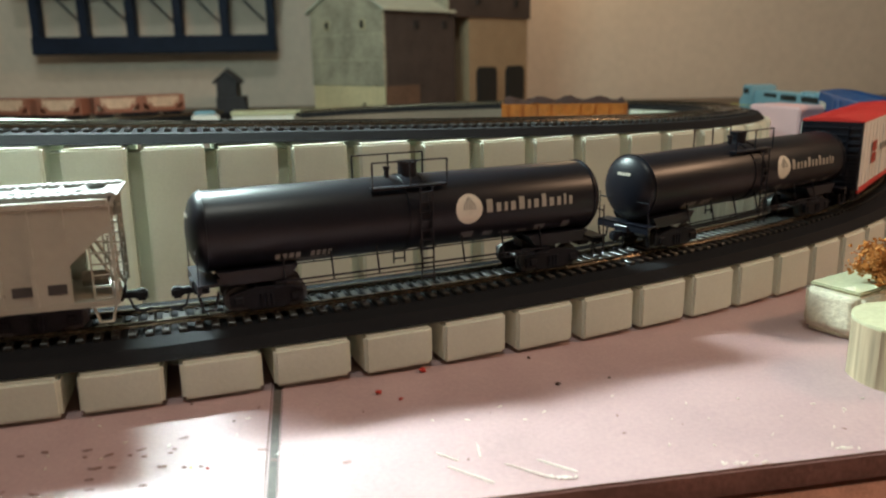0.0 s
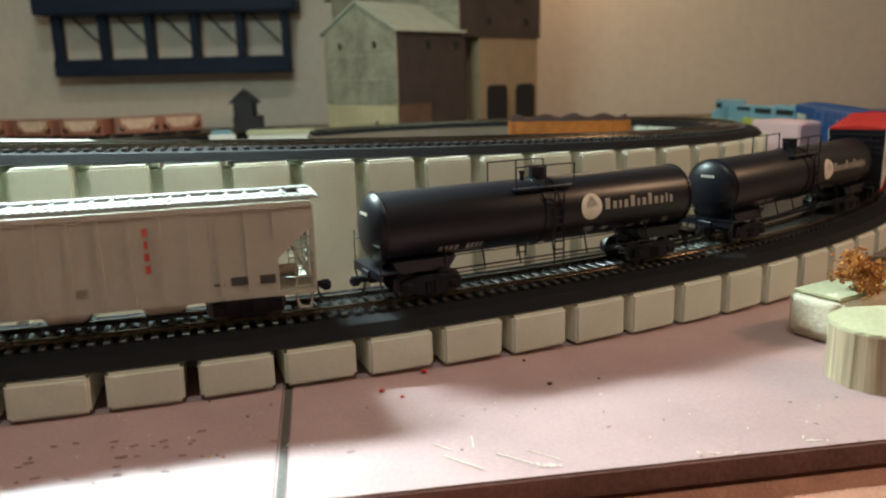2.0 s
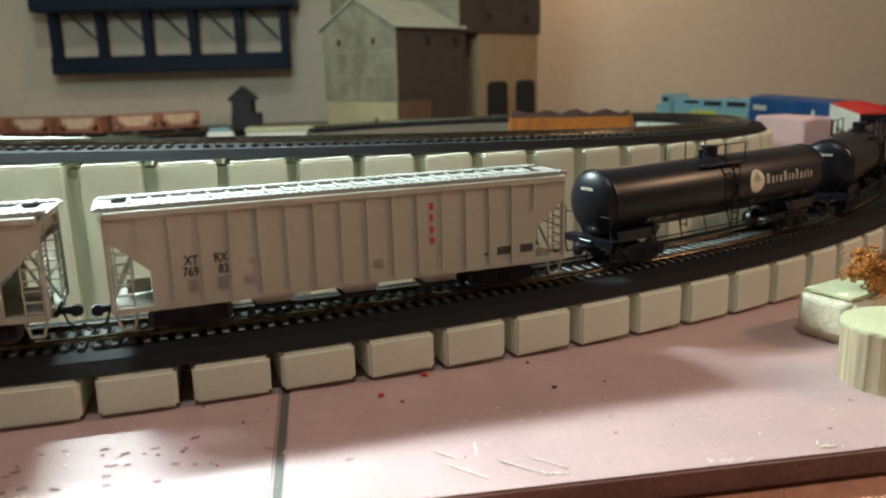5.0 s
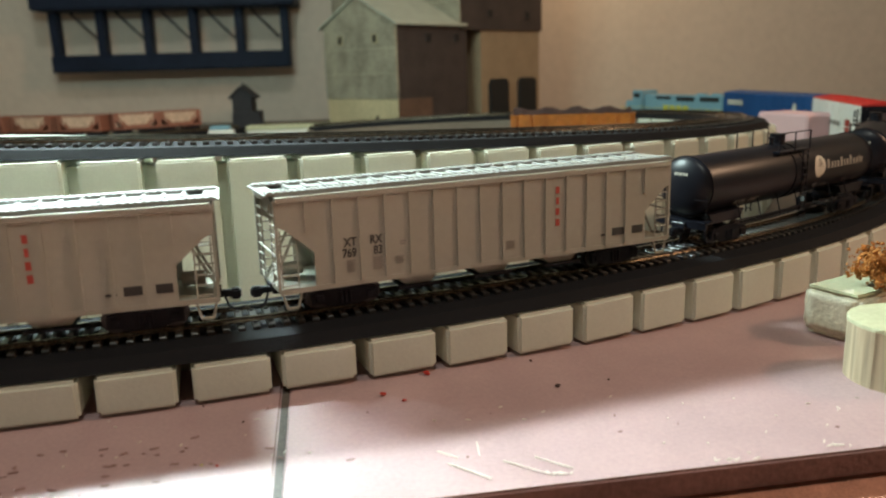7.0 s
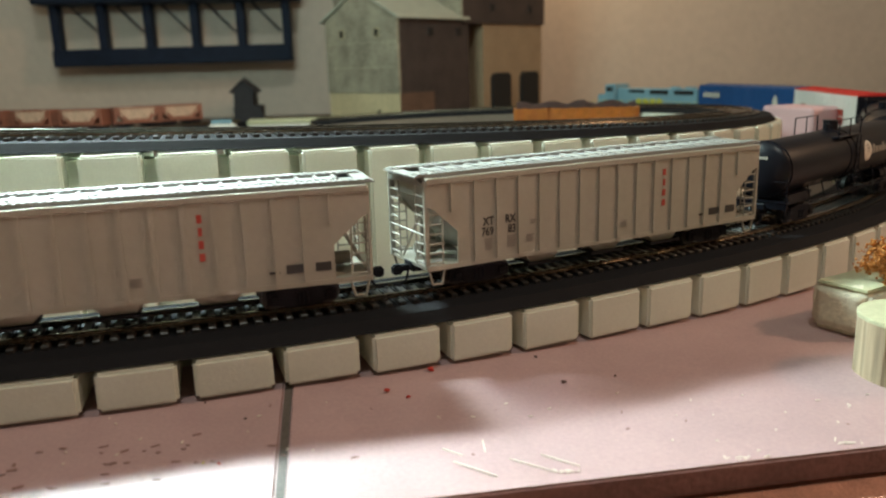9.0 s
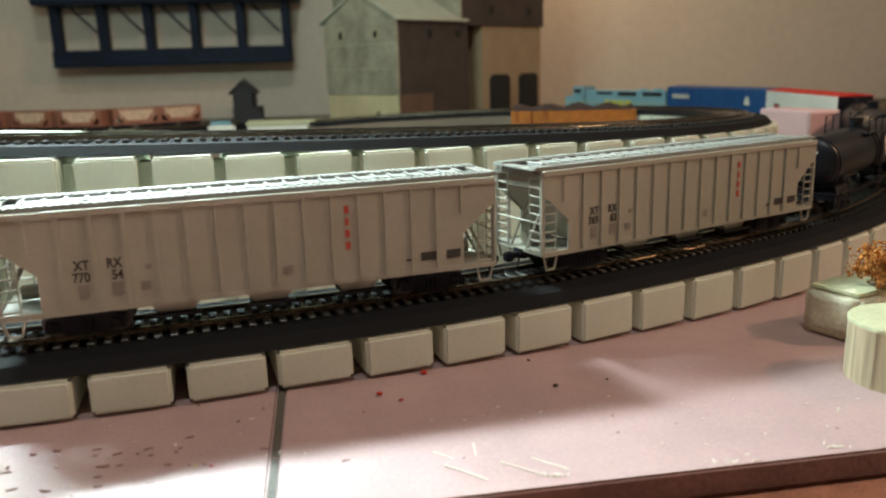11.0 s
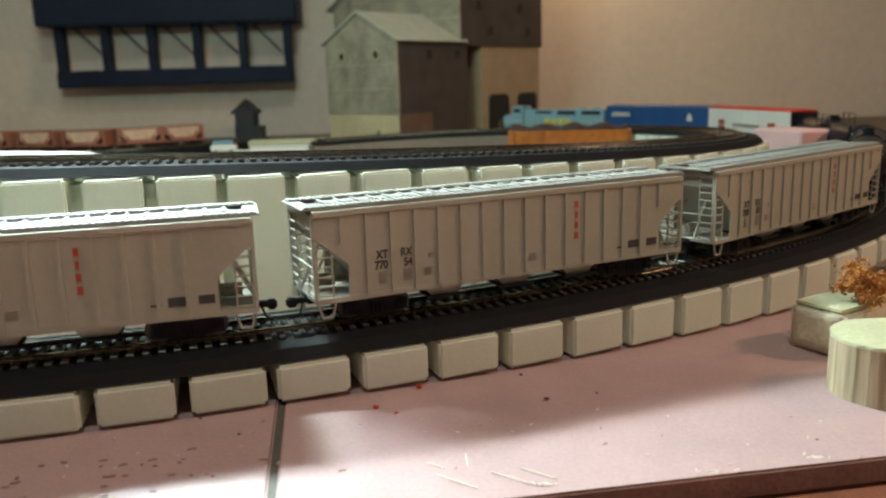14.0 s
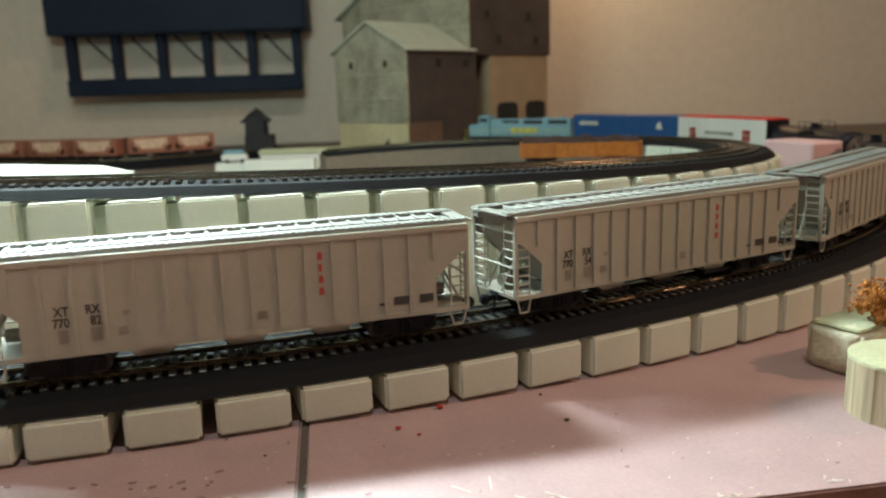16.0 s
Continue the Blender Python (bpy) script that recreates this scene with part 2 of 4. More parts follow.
# ---- room ----
def room():
    x0, x1, y0, y1, z0, z1 = -2.2, 2.3, -1.7, 1.96, -0.95, 1.75
    t = 0.1
    for name, b, label in (("wall_north", (x0 - t, x1 + t, y1, y1 + t, z0, z1), "plain beige painted wall behind the layout"), ("wall_south", (x0 - t, x1 + t, y0 - t, y0, z0, z1), "plain beige painted wall"),
                           ("wall_west", (x0 - t, x0, y0, y1, z0, z1), "plain beige painted wall"), ("wall_east", (x1, x1 + t, y0, y1, z0, z1), "plain beige painted wall")):
        setting(name, box(NEW(), *b), WALL, label, "wall")
    setting("ceiling", box(NEW(), x0 - t, x1 + t, y0 - t, y1 + t, z1, z1 + t), CEIL, "plain white ceiling", "ceiling")
    setting("floor", box(NEW(), x0 - t, x1 + t, y0 - t, y1 + t, z0 - t, z0), FLOORM, "brown carpet floor", "floor")


room()


# ---- layout base, boards and risers ----
HINGE = 0.27


def ground(x):
    """Height of the pink boards' top."""
    return -0.033 * min(max(x + 0.03, 0.0), HINGE + 0.03)


def boards():
    # two pink sheets with a joint between them; the near edge runs aslant, the east sheet sags away from the joint
    def edge(x):
        return 0.1805 + 0.165 * x
    jl, jh = -0.0252, -0.0512
    yl, yh = edge(jl), 0.42
    east = [(jl + 0.0012, yl), (HINGE, edge(HINGE)), (HINGE, yh), (jh + 0.0012, yh)]
    far = [(HINGE + 0.0002, edge(HINGE)), (1.3, edge(1.3)), (1.3, yh), (HINGE + 0.0002, yh)]
    for name, pieces in (("board_west", ([(-1.2, edge(-1.2)), (jl - 0.0012, yl), (jh - 0.0012, yh), (-1.2, yh)],)), ("board_east", (east, far))):
        bm = NEW()
        for pts in pieces:
            prism(bm, pts, -0.0085, 0.0, "z")
        bmesh.ops.bevel(bm, geom=[e for e in bm.edges if all(v.co.z > -0.001 for v in e.verts)], offset=0.0008, segments=2, affect="EDGES")
        for v in bm.verts:
            v.co.z += ground(v.co.x)
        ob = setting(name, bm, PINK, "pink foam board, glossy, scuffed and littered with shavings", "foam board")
        # upright edges: rough cut foam, with their shade put into a dark brown
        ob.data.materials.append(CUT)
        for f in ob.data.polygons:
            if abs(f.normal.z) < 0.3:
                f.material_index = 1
    setting("joint_strip", prism(NEW(), [(jl - 0.0013, yl + 0.002), (jl + 0.0013, yl + 0.002), (jh + 0.0013, yh), (jh - 0.0013, yh)], -0.006, -0.0006, "z"), SEAM, "dark open joint between two pink boards", "joint")
    bm = NEW()
    for xa, xb in ((-1.2, -0.0302), (-0.03, HINGE), (HINGE + 0.0002, 1.3)):
        box(bm, xa, xb, -0.25, 0.42, -0.0195, -0.0105)
    for v in bm.verts:
        v.co.z += ground(v.co.x)
    setting("lower_sheet", bm, TERRA, "rough terracotta foam sheet below the pink board", "foam sheet")
    setting("layout_base", box(NEW(), -1.6, 1.7, 0.43, 1.92, -0.03, 0.0), BASE, "pale wooden layout base", "table")
    setting("layout_table", box(NEW(), -1.6, 1.7, -0.25, 1.92, -0.06, -0.031), PLYWD, "wooden layout table top", "table")
    for x in (-1.5, 1.6):
        for y in (-0.18, 1.85):
            setting("table_leg", box(NEW(), x - 0.04, x + 0.04, y - 0.04, y + 0.04, -0.95, -0.061), PLYWD, "wooden layout table leg", "table leg")


boards()

PITCH, HALF = 0.0315, 0.0318


def riser(name, line, lo, hi, width, gap_web, shift, label, foot=lambda x: 0.0):
    """A foam riser of separate upright blocks on a thin web, following the line."""
    top = thing(name, label, "foam riser")
    n0, n1 = int(round(lo / PITCH)), int(round(hi / PITCH))
    web = NEW()
    sweep(web, line, lo, hi, [(gap_web - 0.006, -0.004), (gap_web + 0.006, -0.004), (gap_web + 0.006, -line.z0 - 0.02), (gap_web - 0.006, -line.z0 - 0.02)][::1])
    for v in web.verts:
        if v.co.z < 0.002:
            v.co.z = 0.0003 + foot(v.co.x)
    part("web", web, WEB, top)
    rng = random.Random(4)
    for i in range(n0, n1):
        s = (i + 0.5) * PITCH + shift
        h = line.at(s).z - 0.0008
        w = width * (1 + rng.uniform(-0.03, 0.03))
        bm = NEW()
        p = line.at(s)
        box(bm, -w / 2, w / 2, -HALF, HALF, foot(p.x) + 0.0011, h, 0.0012, 2)
        for v in bm.verts:
            # cut by hand: faces wave a little
            v.co += noise.noise_vector(v.co * 90 + Vector((i * 3.1, 0, 0))) * 0.0003
        b = part("block", bm, FOAM, top)
        b.matrix_basis = Matrix.Translation((p.x, p.y, 0)) @ Matrix.Rotation(line.way(s) + rng.uniform(-0.012, 0.012), 4, "Z")
    return top


riser("front_riser", FRONT, -10 * PITCH, 34 * PITCH, 0.0272, 0.012, 0.0022, "low white foam riser of cut blocks under the near track", lambda x: ground(x) if x < 0.5 else ground(0.5))
ramp = riser("back_riser", BACK, -9 * PITCH, 25 * PITCH, 0.0262, -0.016, -0.0020, "tall white foam riser of ribs sloping under the far track")


part("ramp", sweep(NEW(), BACK, 25 * PITCH + 0.001, 1.32, [(-0.029, -0.0006), (0.029, -0.0006), (0.029, -0.030), (-0.029, -0.030)]), BASE, ramp, "brown wooden ramp")
for s in (0.84, 0.95, 1.06, 1.17, 1.28):
    p = BACK.at(s)
    part("ramp_post", box(NEW(), p.x - 0.012, p.x + 0.012, p.y - 0.012, p.y + 0.012, 0.0003, p.z - 0.029), BASE, ramp)


def track(name, line, lo, hi, tie_lo, tie_hi, foot, label):
    top = thing(name, label, "railway track")
    part("roadbed", sweep(NEW(), line, lo, hi, [(-foot, 0), (-foot + 0.004, BEDH), (foot - 0.004, BEDH), (foot, 0)]), ROADBED, top, "black foam roadbed")
    for side in (-0.00825, 0.00825):
        a, b = BEDH + TIEH, RAILTOP
        prof = [(side - 0.0012, a), (side - 0.0012, a + 0.0005), (side - 0.0004, a + 0.0008), (side - 0.0004, b - 0.0008), (side - 0.0006, b), (side + 0.0006, b),
                (side + 0.0004, b - 0.0008), (side + 0.0004, a + 0.0008), (side + 0.0012, a + 0.0005), (side + 0.0012, a)]
        part("rail", sweep(NEW(), line, lo, hi, prof, 0.008), RAIL, top, "bright nickel rail")
    bm = NEW()
    box(bm, -0.0014, 0.0014, -0.015, 0.015, BEDH - 0.0004, BEDH + TIEH, 0.0003)
    for y in (-0.0105, -0.0062, 0.0062, 0.0105):
        box(bm, -0.0007, 0.0007, y - 0.0006, y + 0.0006, BEDH + TIEH - 0.0002, BEDH + TIEH + 0.0006)
    first = part("tie", bm, TIE, top)
    n = int((tie_hi - tie_lo) / 0.0056)
    for i in range(n):
        s = tie_lo + i * 0.0056
        ob = first if i == 0 else new("tie", first.data)
        ob.parent = top
        ob.matrix_basis = line.placed(s)
    return top


track("near_track", FRONT, -0.50, 1.85, -0.32, 1.30, 0.0305, "near curved model track with black ties on roadbed")
track("far_track", BACK, -0.45, 1.31, -0.30, 1.30, 0.0275, "raised model track with black ties on dark roadbed")


# ---- rolling stock; local x forward, camera side is -y, z from the rail's top ----
def stripes(parent, name, material, x, z, w, h, rows, y=-0.0179, label=""):
    """Lettering too small to read: short bars."""
    for r in range(rows):
        zz = z - r * h * 1.7
        part(name, box(NEW(), x, x + w * (1 - 0.15 * (r % 2)), y - 0.0001, y + 0.0001, zz, zz + h), material, parent, label)


def words(parent, text, material, x, z, size, y=-0.0181):
    cu = bpy.data.curves.new("number", "FONT")
    cu.body, cu.size, cu.extrude, cu.offset = text, size, 0.00005, 0.00012
    cu.materials.append(material)
    ob = new("number", cu)
    ob.parent = parent
    ob.matrix_basis = pose(x, y, z, 90, 0, 0) @ Matrix.Diagonal((0.80, 1, 1, 1))
    return ob


def truck(parent, x, swivel):
    """Two side frames and a bolster, with two wheelsets as parts of it."""
    bm = NEW()
    for y in (-0.0118, 0.0118):
        pts = [(-0.0135, 0.0070), (-0.0095, 0.0082), (-0.004, 0.0094), (0.004, 0.0094), (0.0095, 0.0082), (0.0135, 0.0070), (0.0135, 0.0026), (0.0092, 0.0024), (0.0055, 0.0010), (-0.0055, 0.0010), (-0.0092, 0.0024), (-0.0135, 0.0026)]
        prism(bm, pts, y - 0.0009, y + 0.0009)
        for bx in (-0.0103, 0.0103):
            box(bm, bx - 0.0017, bx + 0.0017, y - 0.0016, y + 0.0016, 0.0034, 0.0064, 0.0004)
        for bx in (-0.0018, 0, 0.0018):
            rod(bm, (bx, y * 1.08, 0.0022), (bx, y * 1.08, 0.0068), 0.0007, 8)
    box(bm, -0.0032, 0.0032, -0.0125, 0.0125, 0.0066, 0.0092, 0.0005)
    t = part("truck", bm, TRUCK, parent)
    t.matrix_basis = pose(x, 0, 0, 0, 0, swivel)
    sets = []
    for ax in (-0.0103, 0.0103):
        w = NEW()
        rod(w, (0, -0.0112, 0), (0, 0.0112, 0), 0.0011, 8)
        for sg in (-1, 1):
            for r, a, b in ((0.0054, 0.0070, 0.0076), (0.0048, 0.0076, 0.0096)):
                rod(w, (0, sg * a, 0), (0, sg * b, 0), r, 20)
            for k in range(4):
                c, s = math.cos(k * math.pi / 2), math.sin(k * math.pi / 2)
                rod(w, (0.0028 * c, sg * 0.0094, 0.0028 * s), (0.0028 * c, sg * 0.0099, 0.0028 * s), 0.0009, 6)
        ob = part("wheelset", w, STEEL, t, "blackened metal wheelset")
        ob.matrix_basis = pose(ax, 0, 0.0048)
        sets.append(ob)
    return sets


def coupler(parent, x, sg):
    bm = NEW()
    box(bm, min(x, x + sg * 0.006), max(x, x + sg * 0.006), -0.0014, 0.0014, 0.0072, 0.0098, 0.0003)
    box(bm, min(x + sg * 0.004, x + sg * 0.0085), max(x + sg * 0.004, x + sg * 0.0085), -0.0028, 0.0012, 0.0062, 0.0104, 0.0008, 2)
    box(bm, min(x - sg * 0.006, x), max(x - sg * 0.006, x), -0.0034, 0.0034, 0.0068, 0.0108, 0.0004)
    part("coupler", bm, TRUCK, parent)
    h = NEW()
    pts = [(x + sg * 0.002, -0.003, 0.0078), (x + sg * 0.0035, -0.0036, 0.0040), (x + sg * 0.0065, -0.0034, 0.0024), (x + sg * 0.0095, -0.003, 0.0034)]
    for a, b in zip(pts, pts[1:]):
        rod(h, a, b, 0.0005, 6)
    part("brake_hose", h, TRUCK, parent)


def steps(parent, x, y, z0, material):
    bm = NEW()
    for a, b in (((x - 0.0038, y, z0), (x - 0.0022, y, z0 - 0.0062)), ((x - 0.0022, y, z0 - 0.0062), (x + 0.0022, y, z0 - 0.0062)), ((x + 0.0022, y, z0 - 0.0062), (x + 0.0038, y, z0))):
        rod(bm, a, b, 0.0005, 6)
    part("stirrup_step", bm, material, parent)


def ladder(parent, a, along, z0, z1, width, n, material, r=0.00036):
    """a: x, y of one stile; along: 'x' or 'y'."""
    bm = NEW()
    dx, dy = (width, 0) if along == "x" else (0, width)
    for k in (0, 1):
        rod(bm, (a[0] + k * dx, a[1] + k * dy, z0), (a[0] + k * dx, a[1] + k * dy, z1), r, 6)
    for i in range(n):
        z = z0 + (z1 - z0) * (i + 0.5) / n
        rod(bm, (a[0], a[1], z), (a[0] + dx, a[1] + dy, z), r, 6)
    part("ladder", bm, material, parent)


WHEELS = {}


def squeeze(t, k):
    """Bring a car to its true length: parts keep their sections."""
    for c in t.children:
        if c.type == "MESH" and not c.name.startswith("truck"):
            c.data.transform(Matrix.Diagonal((k, 1, 1, 1)))
        else:
            c.location.x *= k



def hopper(number, label):
    t = thing("covered_hopper", label, "hopper car", "train on the near track")
    E0, YS = 0.0962, 0.0172
    side = [(-E0, 0.0456), (-E0, 0.0362), (-E0 + 0.0035, 0.0345), (-E0 + 0.0145, 0.0250), (-E0 + 0.0145, 0.0116), (E0 - 0.0145, 0.0116), (E0 - 0.0145, 0.0250), (E0 - 0.0035, 0.0345), (E0, 0.0362), (E0, 0.0456)]
    for sg in (-1, 1):
        bm = prism(NEW(), side, sg * YS - 0.0004, sg * YS + 0.0004)
        part("side_panel", bm, HOPPER, t)
        bm = NEW()
        box(bm, -E0, E0, sg * YS - 0.0011, sg * YS + 0.0011, 0.0446, 0.0471, 0.0003)
        box(bm, -E0, E0, sg * YS - 0.0006, sg * YS + 0.0006, 0.0100, 0.0120)
        part("side_sill", bm, HOPPER, t)
        for i in range(16):
            x = -0.0843 + i * 0.01102
            z0 = 0.0116 if abs(x) < 0.080 else 0.0335
            bm = box(NEW(), x - 0.0008, x + 0.0008, sg * YS - 0.0013, sg * YS + 0.0013, z0, 0.0448)
            part("side_post", bm, HOPPER, t)
    # shell inside: slope sheets and core
    core = [(-0.094, 0.0438), (-0.094, 0.0385), (-0.070, 0.0128), (0.070, 0.0128), (0.094, 0.0385), (0.094, 0.0438)]
    part("inner_hopper", prism(NEW(), core, -0.0165, 0.0165), HOPPER, t)
    part("roof", prism(NEW(), [(-0.0160, 0.0440), (0.0160, 0.0440), (0.0160, 0.0446), (0.0095, 0.0466), (-0.0095, 0.0466), (-0.0160, 0.0446)], -E0 - 0.0006, E0 + 0.0006, "x"), HOPTOP, t)
    bm = NEW()
    box(bm, -0.088, 0.088, -0.0045, 0.0045, 0.0468, 0.0482, 0.0005, 2)
    part("roof_hatch", bm, HOPTOP, t, "long pale trough hatch")
    for i in range(24):
        bm = box(NEW(), -0.0865 + i * 0.0075 - 0.0009, -0.0865 + i * 0.0075 + 0.0009, -0.0058, 0.0058, 0.0480, 0.0487, 0.0002)
        part("hatch_clip", bm, HOPTOP, t)
    for sg in (-1, 1):
        bm = NEW()
        # solid tread with low cross ridges
        box(bm, -0.0985, 0.0985, sg * 0.0122 - 0.0030, sg * 0.0122 + 0.0030, 0.0480, 0.0486)
        box(bm, -0.0955, 0.0955, sg * 0.0146 - 0.0006, sg * 0.0146 + 0.0006, 0.0441, 0.0482)
        for i in range(66):
            x = -0.097 + i * 0.00298
            box(bm, x - 0.0007, x + 0.0007, sg * 0.0122 - 0.0024, sg * 0.0122 + 0.0024, 0.0485, 0.0489)
        for i in range(9):
            box(bm, -0.095 + i * 0.0237, -0.0938 + i * 0.0237, sg * 0.0112 - 0.002, sg * 0.0112 + 0.002, 0.0448, 0.0481)
        part("running_board", bm, HOPTOP, t, "pale roof walkway")
        box_ = box(NEW(), sg * 0.0965 - 0.0032, sg * 0.0965 + 0.0032, -0.0150, 0.0150, 0.0474, 0.0480)
        part("end_walkway", box_, HOPTOP, t)
    for sg in (-1, 1):
        x = sg * E0
        bm = NEW()
        box(bm, min(sg * 0.068, x), max(sg * 0.068, x), -0.0168, 0.0168, 0.0102, 0.0114)
        part("end_platform", bm, HOPPER, t)
        for y in (-0.0168, 0.0168):
            bm = box(NEW(), x - 0.0006, x + 0.0006, y - 0.0006, y + 0.0006, 0.0105, 0.0458)
            part("corner_post", bm, HOPPER, t)
            steps(t, sg * 0.0915, y, 0.0104, HOPPER)
            ladder(t, (sg * 0.0885 - (0.0064 if sg < 0 else 0), y), "x", 0.0110, 0.0345, 0.0064, 6, HOPPER)
        ladder(t, (x, -0.0155), "y", 0.0110, 0.0455, 0.0075, 9, HOPPER)
        ladder(t, (x, 0.008), "y", 0.0110, 0.0455, 0.0075, 9, HOPPER)
        bm = NEW()
        rod(bm, (x, -0.0165, 0.0245), (x, 0.0165, 0.0245), 0.0004)
        rod(bm, (x, -0.0055, 0.012), (x - sg * 0.012, -0.0055, 0.0345), 0.0006)
        rod(bm, (x, 0.0055, 0.012), (x - sg * 0.012, 0.0055, 0.0345), 0.0006)
        part("end_brace", bm, HOPPER, t)
        bm = rod(NEW(), (sg * 0.091, 0.003, 0.0150), (sg * 0.082, 0.003, 0.0150), 0.0028, 12)
        part("brake_cylinder", bm, HOPPER, t)
        coupler(t, x, sg)
    bm = box(NEW(), -0.097, 0.097, -0.003, 0.003, 0.0088, 0.0112)
    part("centre_sill", bm, TRUCK, t)
    for x in (-0.036, 0.0, 0.036):
        bm = prism(NEW(), [(x - 0.0125, 0.0122), (x + 0.0125, 0.0122), (x + 0.0060, 0.0058), (x - 0.0060, 0.0058)], -0.0135, 0.0135)
        part("outlet_bay", bm, HOPPER, t)
        bm = NEW()
        box(bm, x - 0.0075, x + 0.0075, -0.0150, 0.0150, 0.0048, 0.0059, 0.0003)
        for y in (-0.0152, 0.0152):
            rod(bm, (x - 0.0095, y, 0.0054), (x + 0.0095, y, 0.0054), 0.0007)
        part("outlet_gate", bm, TRUCK, t)
    # lettering on both sides' camera face
    for i in range(4):
        # upright column of four plain red bars
        z, cx, f = 0.0390 - i * 0.0047, 0.0318, -YS - 0.0006
        bm = NEW()
        w = (0.0012, 0.0009, 0.0012, 0.0013)[i]
        box(bm, cx - 0.8 * w, cx + 0.8 * w, f - 0.0001, f + 0.0001, z - 0.0015, z + 0.0015)
        part("side_marking", bm, RED, t, "plain red marking bar")
    Y = -YS - 0.0006
    words(t, "XT", INK, -0.0694, 0.0258, 0.0048, Y)
    words(t, "RX", INK, -0.0584, 0.0258, 0.0048, Y)
    words(t, number[:3], INK, -0.0703, 0.0215, 0.0048, Y)
    words(t, number[3:], INK, -0.0570, 0.0215, 0.0048, Y)
    stripes(t, "data_block", FADED, -0.0686, 0.0197, 0.0036, 0.0005, 6, Y)
    stripes(t, "data_block", FADED, -0.0573, 0.0197, 0.0042, 0.0005, 6, Y)
    stripes(t, "data_block", FADED, -0.0452, 0.0250, 0.0026, 0.0006, 2, Y)
    stripes(t, "data_block", FADED, -0.0474, 0.0190, 0.0038, 0.0005, 4, Y)
    stripes(t, "data_block", FADED, 0.0052, 0.0190, 0.0044, 0.0004, 5, Y)
    for x, w in ((0.0658, 0.0066), (0.0770, 0.0062)):
        part("black_panel", box(NEW(), x - w / 2, x + w / 2, Y - 0.0001, Y + 0.0001, 0.0156, 0.0190), INK, t, "small black consolidated stencil panel")
    part("black_panel", box(NEW(), 0.0560, 0.0600, Y - 0.0001, Y + 0.0001, 0.0160, 0.0169), INK, t)
    WHEELS[t.name] = truck(t, 0.0675, 4) + truck(t, -0.0675, -4)
    squeeze(t, 0.955)
    return t


